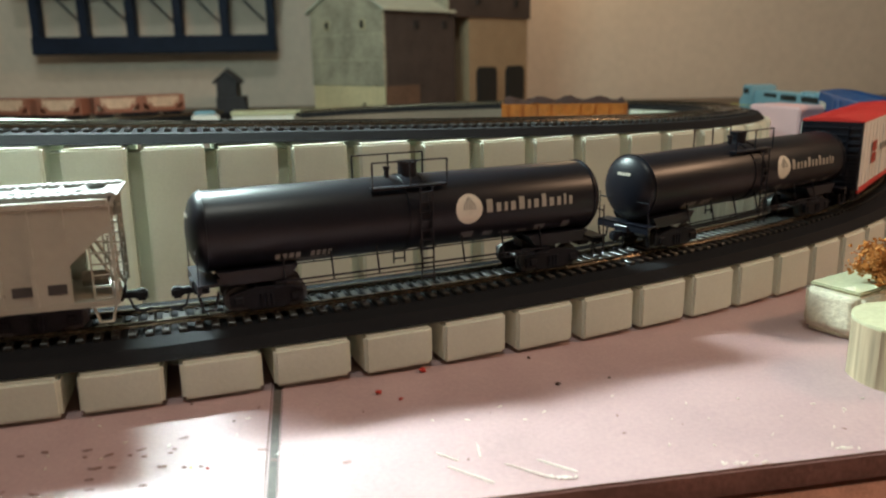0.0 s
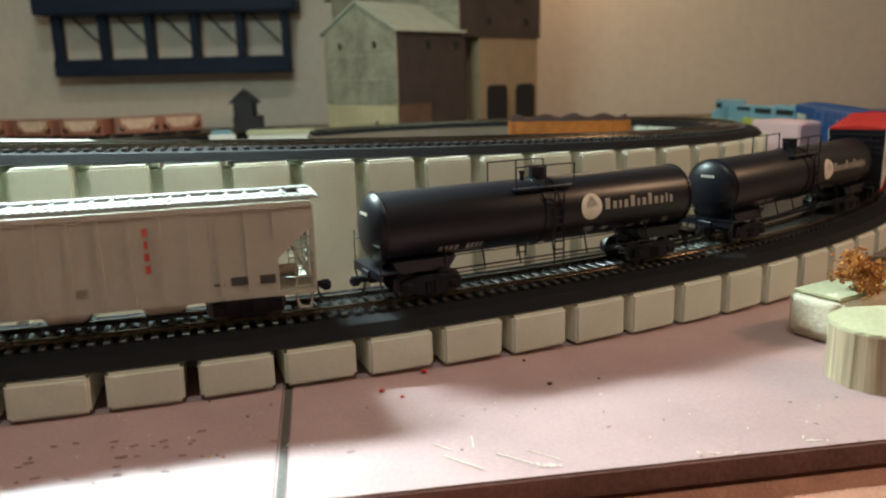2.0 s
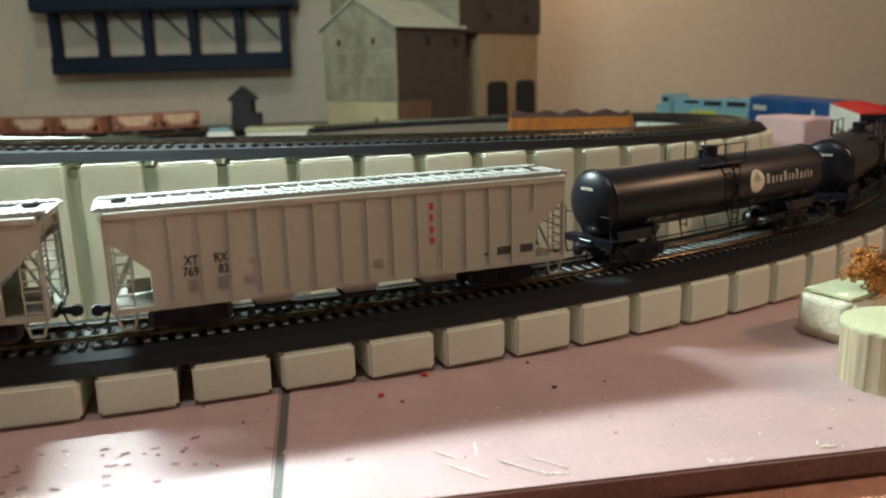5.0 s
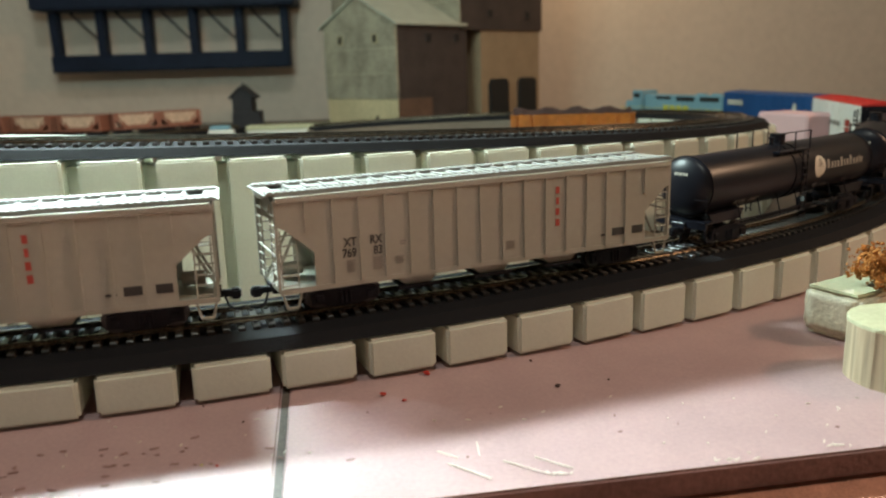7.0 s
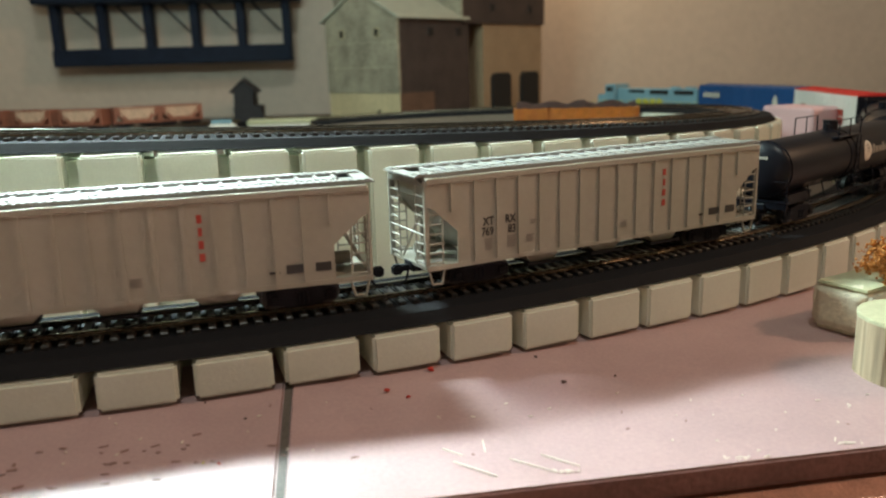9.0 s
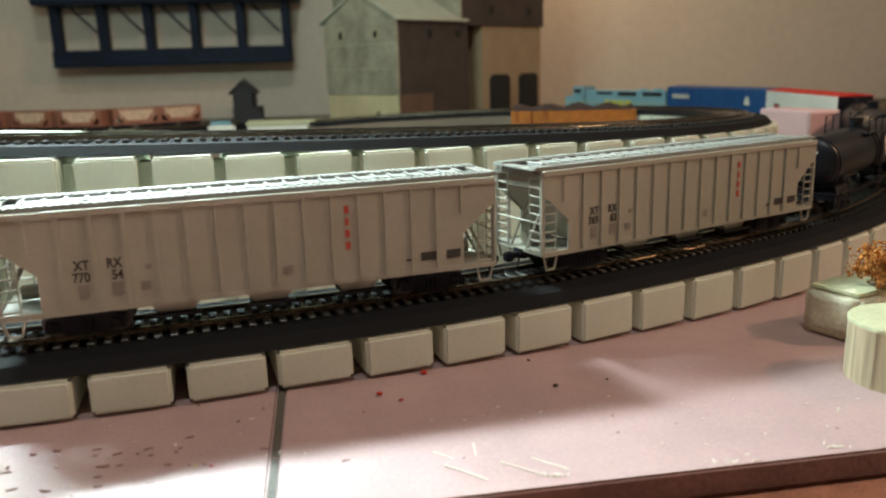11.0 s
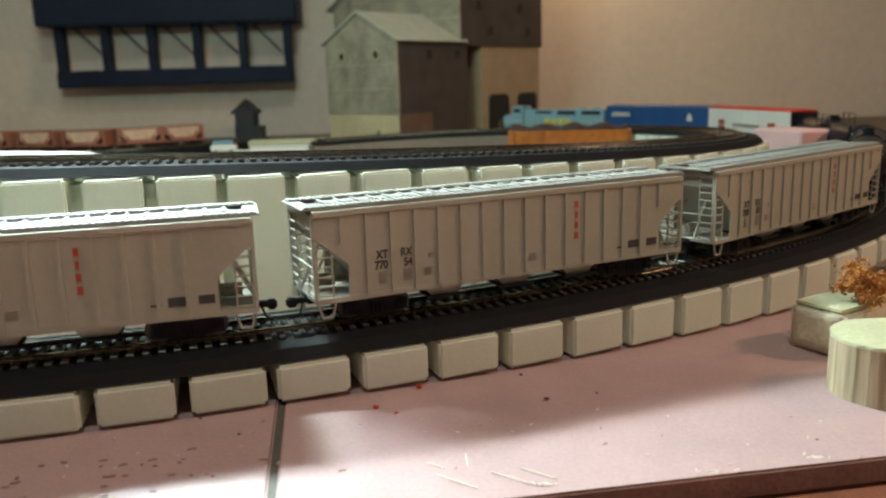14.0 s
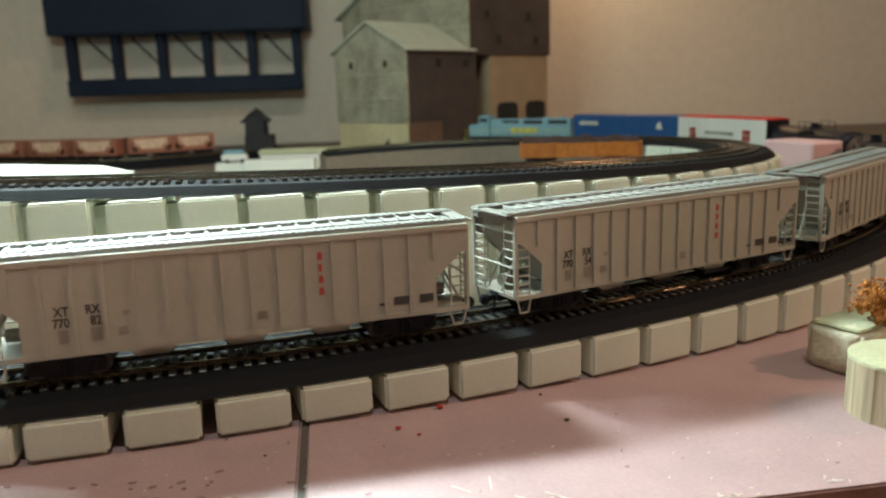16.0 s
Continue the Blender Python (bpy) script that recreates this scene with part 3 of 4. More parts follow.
def tank_car(label):
    t = thing("tank_car", label, "tank car", "train on the near track")
    R, L, ZC = 0.0152, 0.0888, 0.0298
    prof = []
    for i in range(9):
        a = math.pi / 2 * i / 8
        prof.append((-L - 0.0068 * math.cos(a), max(0.0003, R * math.sin(a))))
    prof = prof + [(-d, r) for d, r in prof[::-1]]
    bm = lathe(NEW(), prof, "x", 48)
    bmesh.ops.translate(bm, verts=bm.verts, vec=(0, 0, ZC))
    part("tank_shell", bm, BLACKPL, t, "satin black tank", True)
    for x in (-L, L, 0.0045, -0.0045):
        bm = NEW()
        w = 0.0004 if abs(x) > 0.05 else 0.0009
        lathe(bm, [(x - w, R + 0.0002), (x - w, R + 0.0005), (x + w, R + 0.0005), (x + w, R + 0.0002)], "x", 48)
        bmesh.ops.translate(bm, verts=bm.verts, vec=(0, 0, ZC))
        part("tank_band", bm, BLACKPL, t)
    zt = ZC + R
    bm = NEW()
    rod(bm, (0, 0, zt - 0.001), (0, 0, zt + 0.0050), 0.0042, 20)
    rod(bm, (0, 0, zt + 0.0050), (0, 0, zt + 0.0055), 0.0047, 20)
    part("dome", bm, BLACKPL, t)
    bm = NEW()
    rod(bm, (-0.0105, -0.002, zt - 0.001), (-0.0105, -0.002, zt + 0.003), 0.0011, 10)
    rod(bm, (-0.0105, -0.002, zt + 0.003), (-0.0105, -0.002, zt + 0.0042), 0.0015, 10)
    part("relief_valve", bm, BLACKPL, t)
    for sg in (-1, 1):
        bm = box(NEW(), -0.0210, 0.0130, sg * 0.0095 - 0.0035, sg * 0.0095 + 0.0035, zt - 0.0034, zt - 0.0026)
        part("platform", bm, BLACKPL, t)
        bm = NEW()
        for x in (-0.0210, -0.0040, 0.0130):
            rod(bm, (x, sg * 0.0127, zt - 0.003), (x, sg * 0.0127, zt + 0.0072), 0.0004)
        rod(bm, (-0.0210, sg * 0.0127, zt + 0.0072), (0.0130, sg * 0.0127, zt + 0.0072), 0.0003)
        part("railing", bm, BLACKPL, t)
        ladder(t, (-0.001, sg * 0.0162), "x", 0.004, zt - 0.003, 0.0055, 10, BLACKPL, 0.0004)
        bm = NEW()
        rod(bm, (-0.064, sg * 0.0150, 0.0112), (0.064, sg * 0.0150, 0.0112), 0.0004)
        rod(bm, (-0.064, sg * 0.0150, 0.0094), (0.064, sg * 0.0150, 0.0094), 0.0003)
        for i in range(7):
            rod(bm, (-0.06 + i * 0.02, sg * 0.0150, 0.0094), (-0.06 + i * 0.02, sg * 0.0120, 0.0200), 0.0004)
        part("side_handrail", bm, BLACKPL, t)
    for sg in (-1, 1):
        bm = NEW()
        box(bm, min(sg * 0.056, sg * 0.0955), max(sg * 0.056, sg * 0.0955), -0.0040, 0.0040, 0.0090, 0.0125, 0.0004)
        prism(bm, [(sg * 0.054, 0.0165), (sg * 0.0865, 0.0165), (sg * 0.083, 0.0115), (sg * 0.058, 0.0115)], -0.0125, 0.0125)
        part("stub_sill", bm, BLACKPL, t)
        bm = NEW()
        box(bm, min(sg * 0.0930, sg * 0.0945), max(sg * 0.0930, sg * 0.0945), -0.0155, 0.0155, 0.0100, 0.0135)
        box(bm, min(sg * 0.0865, sg * 0.0945), max(sg * 0.0865, sg * 0.0945), -0.0155, 0.0155, 0.0128, 0.0135)
        part("end_sill", bm, BLACKPL, t)
        bm = NEW()
        for y in (-0.0150, 0.0150):
            rod(bm, (sg * 0.0938, y, 0.0130), (sg * 0.0938, y, 0.0270), 0.0003)
        rod(bm, (sg * 0.0938, -0.0150, 0.0245), (sg * 0.0938, 0.0150, 0.0245), 0.0003)
        part("end_railing", bm, BLACKPL, t)
        for y in (-0.0150, 0.0150):
            steps(t, sg * 0.0905, y, 0.0102, BLACKPL)
        coupler(t, sg * 0.0945, sg)
        bm = NEW()
        for k in range(5):
            box(bm, min(sg * (L + 0.0059), sg * (L + 0.0062)), max(sg * (L + 0.0059), sg * (L + 0.0064)), -0.0040 + k * 0.0016, -0.0029 + k * 0.0016, 0.0360, 0.0374)
        part("head_marking", bm, CREAM, t, "small pale stencil bars")
    # round pale emblem with stem and lettering bars, bent to the shell
    def on_shell(name, material, x, z, w, h, n=6):
        bm = NEW()
        rows = []
        for i in range(n + 1):
            zz = z - h / 2 + h * i / n
            a = math.asin(max(-1, min(1, (zz - ZC) / R)))
            y, q = -(R + 0.0002) * math.cos(a), ZC + (R + 0.0002) * math.sin(a)
            rows.append((bm.verts.new((x - w / 2, y, q)), bm.verts.new((x + w / 2, y, q))))
        for a, b in zip(rows, rows[1:]):
            bm.faces.new((a[0], a[1], b[1], b[0]))
        return part(name, bm, material, t)
    bm = NEW()
    cx, cz, cr = 0.0224, 0.0312, 0.0060
    n = 28
    rings = []
    for k in (0.02, 0.35, 0.7, 1.0):
        ring = []
        for i in range(n):
            zz = cz + cr * k * math.sin(2 * math.pi * i / n)
            a = math.asin((zz - ZC) / R)
            ring.append(bm.verts.new((cx + 1.08 * cr * k * math.cos(2 * math.pi * i / n), -(R + 0.0002) * math.cos(a), ZC + (R + 0.0002) * math.sin(a))))
        rings.append(ring)
    for a, b in zip(rings, rings[1:]):
        for i in range(n):
            bm.faces.new((a[i], a[(i + 1) % n], b[(i + 1) % n], b[i]))
    part("emblem", bm, CREAM, t, "round cream emblem with dark ribs")
    for k, hh in ((-0.0026, 0.0036), (-0.0013, 0.0050), (0, 0.0056), (0.0013, 0.0050), (0.0026, 0.0036)):
        bm = NEW()
        rr = []
        for i in range(5):
            zz = 0.0310 + hh * 0.92 * i / 4
            a = math.asin((zz - ZC) / R)
            xx = cx + k * (1 if i < 3 else 0.8 if i == 3 else 0.45)
            y, q = -(R + 0.0004) * math.cos(a), ZC + (R + 0.0004) * math.sin(a)
            rr.append((bm.verts.new((xx - 0.00016, y, q)), bm.verts.new((xx + 0.00016, y, q))))
        for a, b in zip(rr, rr[1:]):
            bm.faces.new((a[0], a[1], b[1], b[0]))
        part("emblem_rib", bm, INK, t)
    # a row of plain upright bars the size of the lettering
    xs = 0.0305
    for w, h in ((0.0038, 0.0052), (0.0029, 0.0036), (0.0020, 0.0036), (0.0030, 0.0036), (0.0034, 0.0052), (0.0020, 0.0036), (0.0029, 0.0036), (0.0029, 0.0054), (0.0029, 0.0036), (0.0025, 0.0036), (0.0016, 0.0046), (0.0022, 0.0036)):
        on_shell("lettering_bar", LETTER, xs + w / 2, 0.0292 + h / 2, w * 0.8, h)
        xs += w + 0.0012
    for i in range(4):
        on_shell("reporting_mark", CREAMDIM, -0.0620 + i * 0.0028, 0.0200, 0.0019, 0.0024, 2)
    for i in range(4):
        on_shell("reporting_mark", CREAMDIM, -0.0475 + i * 0.0024, 0.0200, 0.0016, 0.0024, 2)
    on_shell("reporting_mark", DIMINK, -0.0515, 0.0180, 0.0210, 0.0008, 1)
    for x, w, h in ((0.0225, 0.0060, 0.0030), (0.0330, 0.0050, 0.0022), (0.0415, 0.0055, 0.0012), (0.0510, 0.0050, 0.0012), (0.0600, 0.0055, 0.0026), (0.0740, 0.0040, 0.0030)):
        on_shell("stencil_panel", DIMINK, x, 0.0188 + h / 2, w, h, 2)
    WHEELS[t.name] = truck(t, 0.0665, 4) + truck(t, -0.0665, -4)
    squeeze(t, 0.918)
    return t


def boxcar(name, label, length, side_mat, roof_mat, end_mat, marks):
    t = thing(name, label, "boxcar", "train on the near track")
    E0, YS, H = length / 2 - 0.007, 0.0168, 0.0500
    for sg in (-1, 1):
        part("side", box(NEW(), -E0, E0, sg * YS - 0.0005, sg * YS + 0.0005, 0.0105, H), side_mat, t)
        for i in range(15):
            x = -E0 + 0.006 + i * (2 * E0 - 0.012) / 14
            if abs(x) > 0.022:
                part("side_rib", box(NEW(), x - 0.0006, x + 0.0006, sg * YS - 0.0009, sg * YS + 0.0009, 0.0125, H - 0.001), side_mat, t)
        d = NEW()
        for k in (-1, 1):
            box(d, k * 0.0105 - 0.0098, k * 0.0105 + 0.0098, sg * YS - 0.0012, sg * YS + 0.0012, 0.0120, H - 0.0015, 0.0003)
            rod(d, (k * 0.004, sg * (YS + 0.0014), 0.013), (k * 0.004, sg * (YS + 0.0014), H - 0.003), 0.0003)
        part("plug_door", d, side_mat, t)
        part("side_sill", box(NEW(), -E0, E0, sg * YS - 0.0006, sg * YS + 0.0007, 0.0085, 0.0120), roof_mat if marks == "red" else side_mat, t)
        for i in range(9):
            part("end_rib", box(NEW(), sg * E0 - 0.0010, sg * E0 + 0.0010, -YS + 0.001, YS - 0.001, 0.0135 + i * 0.004, 0.0150 + i * 0.004, 0.0003), end_mat, t)
        part("end", box(NEW(), sg * E0 - 0.0005, sg * E0 + 0.0005, -YS, YS, 0.0100, H), end_mat, t, "ribbed black end" if end_mat is BLACKPL else "")
        ladder(t, (sg * (E0 + 0.0012), -0.0160), "y", 0.010, 0.048, 0.0070, 9, end_mat)
        coupler(t, sg * E0, sg)
        for k in range(3):
            box_ = box(NEW(), sg * E0 + sg * 0.0011, sg * E0 + sg * 0.0013, -0.0060 + k * 0.0035, -0.0035 + k * 0.0035, 0.030, 0.0335) if sg < 0 and marks == "red" else None
            if box_ is not None:
                part("end_marking", box_, FADED, t)
    part("roof", prism(NEW(), [(-YS - 0.0006, H), (YS + 0.0006, H), (YS, H + 0.0008), (0, H + 0.0026), (-YS, H + 0.0008)], -E0 - 0.0006, E0 + 0.0006, "x"), roof_mat, t)
    for i in range(13):
        x = -E0 + 0.004 + i * (2 * E0 - 0.008) / 12
        part("roof_rib", prism(NEW(), [(-YS, H + 0.0006), (YS, H + 0.0006), (YS, H + 0.0012), (0, H + 0.0031), (-YS, H + 0.0012)], x - 0.0005, x + 0.0005, "x"), roof_mat, t)
    part("underframe", box(NEW(), -E0 + 0.002, E0 - 0.002, -0.0130, 0.0130, 0.0082, 0.0108), TRUCK, t)
    for sg in (-1, 1):
        Y = sg * (YS + 0.0015)
        if marks == "red":
            for cx in (-0.052, 0.052):
                b = NEW()
                for u in (-0.0036, 0.0036):
                    for w in (-0.0036, 0.0036):
                        box(b, cx + u - 0.0030, cx + u + 0.0030, Y - 0.0002, Y + 0.0002, 0.0300 + w - 0.0030, 0.0300 + w + 0.0030)
                part("emblem", b, RED, t, "red square emblem in four fields")
            b = NEW()
            for i in range(9):
                box(b, -0.028 + i * 0.0062, -0.0235 + i * 0.0062, Y - 0.0002, Y + 0.0002, 0.0290, 0.0330)
            part("lettering", b, FADED, t)
        else:
            b = NEW()
            for i in range(7):
                box(b, sg * 0.066 - 0.018 + i * 0.0052, sg * 0.066 - 0.0142 + i * 0.0052, Y - 0.0002, Y + 0.0002, 0.0360, 0.0420)
            part("lettering", b, CREAM, t)
            b = prism(NEW(), [(-sg * 0.062 - 0.005, 0.0320), (-sg * 0.062 + 0.005, 0.0320), (-sg * 0.062 + 0.003, 0.0400), (-sg * 0.062, 0.0430), (-sg * 0.062 - 0.003, 0.0400)], Y - 0.0002, Y + 0.0002)
            part("emblem", b, CREAM, t)
            for k in (-0.010, 0.012):
                part("small_mark", box(NEW(), k - 0.0015, k + 0.0015, Y - 0.0002, Y + 0.0002, 0.018, 0.022), CREAM, t)
    WHEELS[t.name] = truck(t, E0 - 0.024, 4) + truck(t, -E0 + 0.024, -4)
    return t


def locomotive():
    t = thing("diesel_locomotive", "pale blue hood diesel locomotive with yellow lettering bars", "locomotive", "train on the near track")
    body = NEW()
    box(body, -0.088, 0.052, -0.0105, 0.0105, 0.0165, 0.0450, 0.0012, 2)
    part("long_hood", body, LTBLUE, t)
    part("cab", box(NEW(), 0.052, 0.072, -0.0165, 0.0165, 0.0165, 0.0510, 0.0015, 2), LTBLUE, t)
    part("short_hood", box(NEW(), 0.072, 0.092, -0.0100, 0.0100, 0.0165, 0.0360, 0.0015, 2), LTBLUE, t)
    part("walkway", box(NEW(), -0.097, 0.097, -0.0170, 0.0170, 0.0130, 0.0165), TRUCK, t)
    part("fuel_tank", box(NEW(), -0.025, 0.025, -0.0140, 0.0140, 0.0040, 0.0130, 0.002, 2), TRUCK, t)
    for sg in (-1, 1):
        for x0, x1, z0, z1 in ((-0.082, -0.050, 0.0370, 0.0430), (-0.040, -0.008, 0.0370, 0.0430), (0.002, 0.030, 0.0390, 0.0430)):
            part("grille", box(NEW(), x0, x1, sg * 0.0106 - 0.0002, sg * 0.0106 + 0.0002, z0, z1), HOLE, t, "dark air grille")
        part("cab_window", box(NEW(), 0.0555, 0.0685, sg * 0.0166 - 0.0002, sg * 0.0166 + 0.0002, 0.0410, 0.0470), HOLE, t, "dark cab window")
        b = NEW()
        for i in range(4):
            box(b, -0.030 + i * 0.012, -0.021 + i * 0.012, sg * 0.0108 - 0.0002, sg * 0.0108 + 0.0002, 0.0220, 0.0310)
        part("lettering", b, YELLOW, t, "yellow lettering bars")
        b = NEW()
        for i in range(14):
            x = -0.094 + i * 0.0145
            rod(b, (x, sg * 0.0166, 0.0165), (x, sg * 0.0166, 0.0275), 0.0003)
        rod(b, (-0.094, sg * 0.0166, 0.0275), (0.094, sg * 0.0166, 0.0275), 0.0003)
        part("handrail", b, YELLOW, t)
        coupler(t, sg * 0.097, sg)
    part("pilot", box(NEW(), 0.0955, 0.0985, -0.0160, 0.0160, 0.0030, 0.0165), YELLOW, t)
    for x in (-0.07, -0.045):
        b = NEW()
        rod(b, (x, 0, 0.0450), (x, 0, 0.0475), 0.0075, 20)
        part("radiator_fan", b, LTBLUE, t)
    WHEELS[t.name] = truck(t, 0.062, 4) + truck(t, -0.062, -4)
    return t


# joints of the train along the line: distance ahead of the front of the first hopper, at that time
LH, LT, LW, LB, LL = 0.2032, 0.1960, 0.1845, 0.2069, 0.2080
TRAVEL = [(0, 0.0293), (0.5, 0.0438), (1, 0.0581), (1.5, 0.0739), (2, 0.0935), (2.5, 0.1133), (3, 0.1340), (3.5, 0.1528), (4, 0.1730), (5.25, 0.2117), (6.5, 0.2476), (7, 0.2619), (7.5, 0.2759),
          (8, 0.2904), (8.5, 0.3034), (9, 0.3181), (10.25, 0.3525), (11.5, 0.3870), (12, 0.4025), (12.5, 0.4219), (13, 0.4408), (13.5, 0.4605), (14, 0.4804), (14.5, 0.4998), (15, 0.5194), (15.5, 0.5389), (16, 0.5586)]
h1 = hopper("76983", "light grey covered hopper car with red and black markings")
h2 = hopper("77054", "light grey covered hopper car with red and black markings")
h3 = hopper("77082", "light grey covered hopper car with red and black markings")
h4 = hopper("77082", "light grey covered hopper car with red and black markings")
t1 = tank_car("satin black tank car with cream emblem and lettering shapes")
t2 = copy_thing(t1, pose(0, 0, 0))
WHEELS[t2.name] = [w for tr in t2.children if tr.name.startswith("truck") for w in tr.children]
w1 = boxcar("red_white_boxcar", "white and red boxcar with red roof and black ends", LW, WHITECAR, REDCAR, BLACKPL, "red")
b1 = boxcar("blue_boxcar", "blue boxcar with cream lettering bars and emblem", LB, BLUE, BLUE, BLUE, "blue")
loco = locomotive()
TRAIN = [(h4, -3.5 * LH, 0.0632), (h3, -2.5 * LH, 0.0632), (h2, -1.5 * LH, 0.0632), (h1, -0.5 * LH, 0.0632), (t1, 0.1009, 0.0610), (t2, 0.1004 + LT, 0.0610),
         (w1, 0.4740, 0.06), (b1, 0.6580, 0.07), (loco, 0.8560, 0.062)]


# ---- scenery behind the tracks ----
def grain_elevator():
    t = thing("grain_elevator", "weathered grey-brown model grain elevator with pale gable roof", "model building")
    t.matrix_basis = pose(0.0085, 1.344, 0.0170, 0, 0, 45)
    # local x runs back along the long side, local y to the left along the gable front
    W, L, H0, H1, HR = 0.186, 0.185, 0.045, 0.174, 0.222
    part("foundation", box(NEW(), 0.001, L, 0.001, W - 0.001, -0.0165, 0.0480), PLYWD, t, "pale wooden lower storey")
    # front in the lit tone of siding, side walls in the shaded tone
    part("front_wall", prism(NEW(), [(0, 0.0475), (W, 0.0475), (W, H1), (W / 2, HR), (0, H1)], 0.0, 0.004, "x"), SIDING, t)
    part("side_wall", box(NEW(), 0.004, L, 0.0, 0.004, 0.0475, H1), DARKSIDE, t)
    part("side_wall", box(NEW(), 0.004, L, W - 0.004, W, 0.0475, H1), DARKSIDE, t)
    part("side_skirt", box(NEW(), 0.002, 0.086, -0.0008, 0.001, -0.0165, 0.0475), SKIRT, t, "brown lower side")
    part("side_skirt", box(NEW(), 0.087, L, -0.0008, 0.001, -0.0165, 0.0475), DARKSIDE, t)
    for sg in (0, 1):
        y0, y1 = (-0.008, W / 2) if sg == 0 else (W + 0.008, W / 2)
        z0 = H1 - 0.008 * (HR - H1) / (W / 2)
        part("roof_slope", prism(NEW(), [(y0, z0 + 0.001), (y1, HR + 0.001), (y1, HR + 0.005), (y0, z0 + 0.004)], -0.006, L - 0.005, "x"), ROOFM, t)
    for y, z in ((0.050, 0.150), (0.140, 0.150)):
        w = part("window", box(NEW(), -0.0016, 0.001, y - 0.006, y + 0.006, z - 0.008, z + 0.008), PLYWD, t)
        part("pane", box(NEW(), -0.002, -0.0012, y - 0.0045, y + 0.0045, z - 0.0065, z + 0.0065), HOLE, w)
    for x, z in ((0.080, 0.150), (0.155, 0.150)):
        w = part("window", box(NEW(), x - 0.007, x + 0.007, -0.0016, 0.001, z - 0.008, z + 0.008), DARKSIDE, t)
        part("pane", box(NEW(), x - 0.0055, x + 0.0055, -0.0022, -0.0014, z - 0.0065, z + 0.0065), HOLE, w)
    # clapboard courses on front and side
    for i in range(16):
        z = 0.0500 + i * 0.0077
        part("clapboard", box(NEW(), -0.0007, 0.0002, 0.001, W - 0.001, z, z + 0.0068), SIDING, t)
    for z in (0.0905, 0.1327):
        part("panel_joint", box(NEW(), -0.0012, 0.0, 0.001, W - 0.001, z, z + 0.0020), BATTEN, t, "pale horizontal batten")
    # the taller tower behind
    x0, x1, y0, y1 = 0.165, 0.420, -0.004, 0.290
    # tower body coloured as in shade, with a lit-coloured sheet on its front
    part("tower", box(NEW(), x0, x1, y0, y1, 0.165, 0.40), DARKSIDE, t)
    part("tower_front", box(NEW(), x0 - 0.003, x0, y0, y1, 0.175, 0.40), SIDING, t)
    part("tower_base", box(NEW(), 0.226, x1 - 0.004, y0 + 0.004, y1, -0.0165, 0.165), TANWALL, t, "tan lower wall")
    part("tower_roof", prism(NEW(), [(y0 - 0.01, 0.398), (y1 + 0.01, 0.398), ((y0 + y1) / 2, 0.47)], x0 - 0.01, x1 + 0.01, "x"), ROOFM, t)
    for x, z in ((0.215, 0.240), (0.345, 0.240), (0.250, 0.195), (0.370, 0.195)):
        w = part("window", box(NEW(), x - 0.007, x + 0.007, y0 - 0.0016, y0 + 0.001, z - 0.008, z + 0.008), DARKSIDE, t)
        part("pane", box(NEW(), x - 0.0055, x + 0.0055, y0 - 0.0022, y0 - 0.0014, z - 0.0065, z + 0.0065), HOLE, w)
    for x in (0.275, 0.368):
        b = NEW()
        prism(b, [(x - 0.028, 0.005), (x + 0.028, 0.005), (x + 0.028, 0.066), (x + 0.020, 0.074), (x - 0.020, 0.074), (x - 0.028, 0.066)], y0 - 0.004, y0 + 0.005)
        part("loading_door", b, HOLE, t, "dark round-headed loading door")
    # lean-to roof at the far left
    part("lean_to", prism(NEW(), [(y1, 0.298), (y1 + 0.085, 0.252), (y1 + 0.085, 0.256), (y1, 0.303)], x0 - 0.004, x1 - 0.03, "x"), ROOFM, t)
    part("lean_to_wall", prism(NEW(), [(y1, -0.0165), (y1 + 0.072, -0.0165), (y1 + 0.072, 0.257), (y1, 0.297)], x0 + 0.008, x1 - 0.04, "x"), SIDING, t)
    for z in (0.215, 0.262, 0.309):
        part("panel_joint", box(NEW(), x0 - 0.0045, x0 - 0.003, y0, y1, z, z + 0.0022), BATTEN, t)
    for y in (0.075, 0.205):
        w = part("window", box(NEW(), x0 - 0.0048, x0 - 0.003, y - 0.006, y + 0.006, 0.281, 0.297), PLYWD, t)
        part("pane", box(NEW(), x0 - 0.0054, x0 - 0.0044, y - 0.0045, y + 0.0045, 0.2825, 0.2955), HOLE, w)
    # a small triangle brace at the foot
    part("ramp", prism(NEW(), [(0.048, -0.012), (0.075, -0.012), (0.048, 0.020)], -0.004, -0.001, "x"), DARKSIDE, t)


grain_elevator()


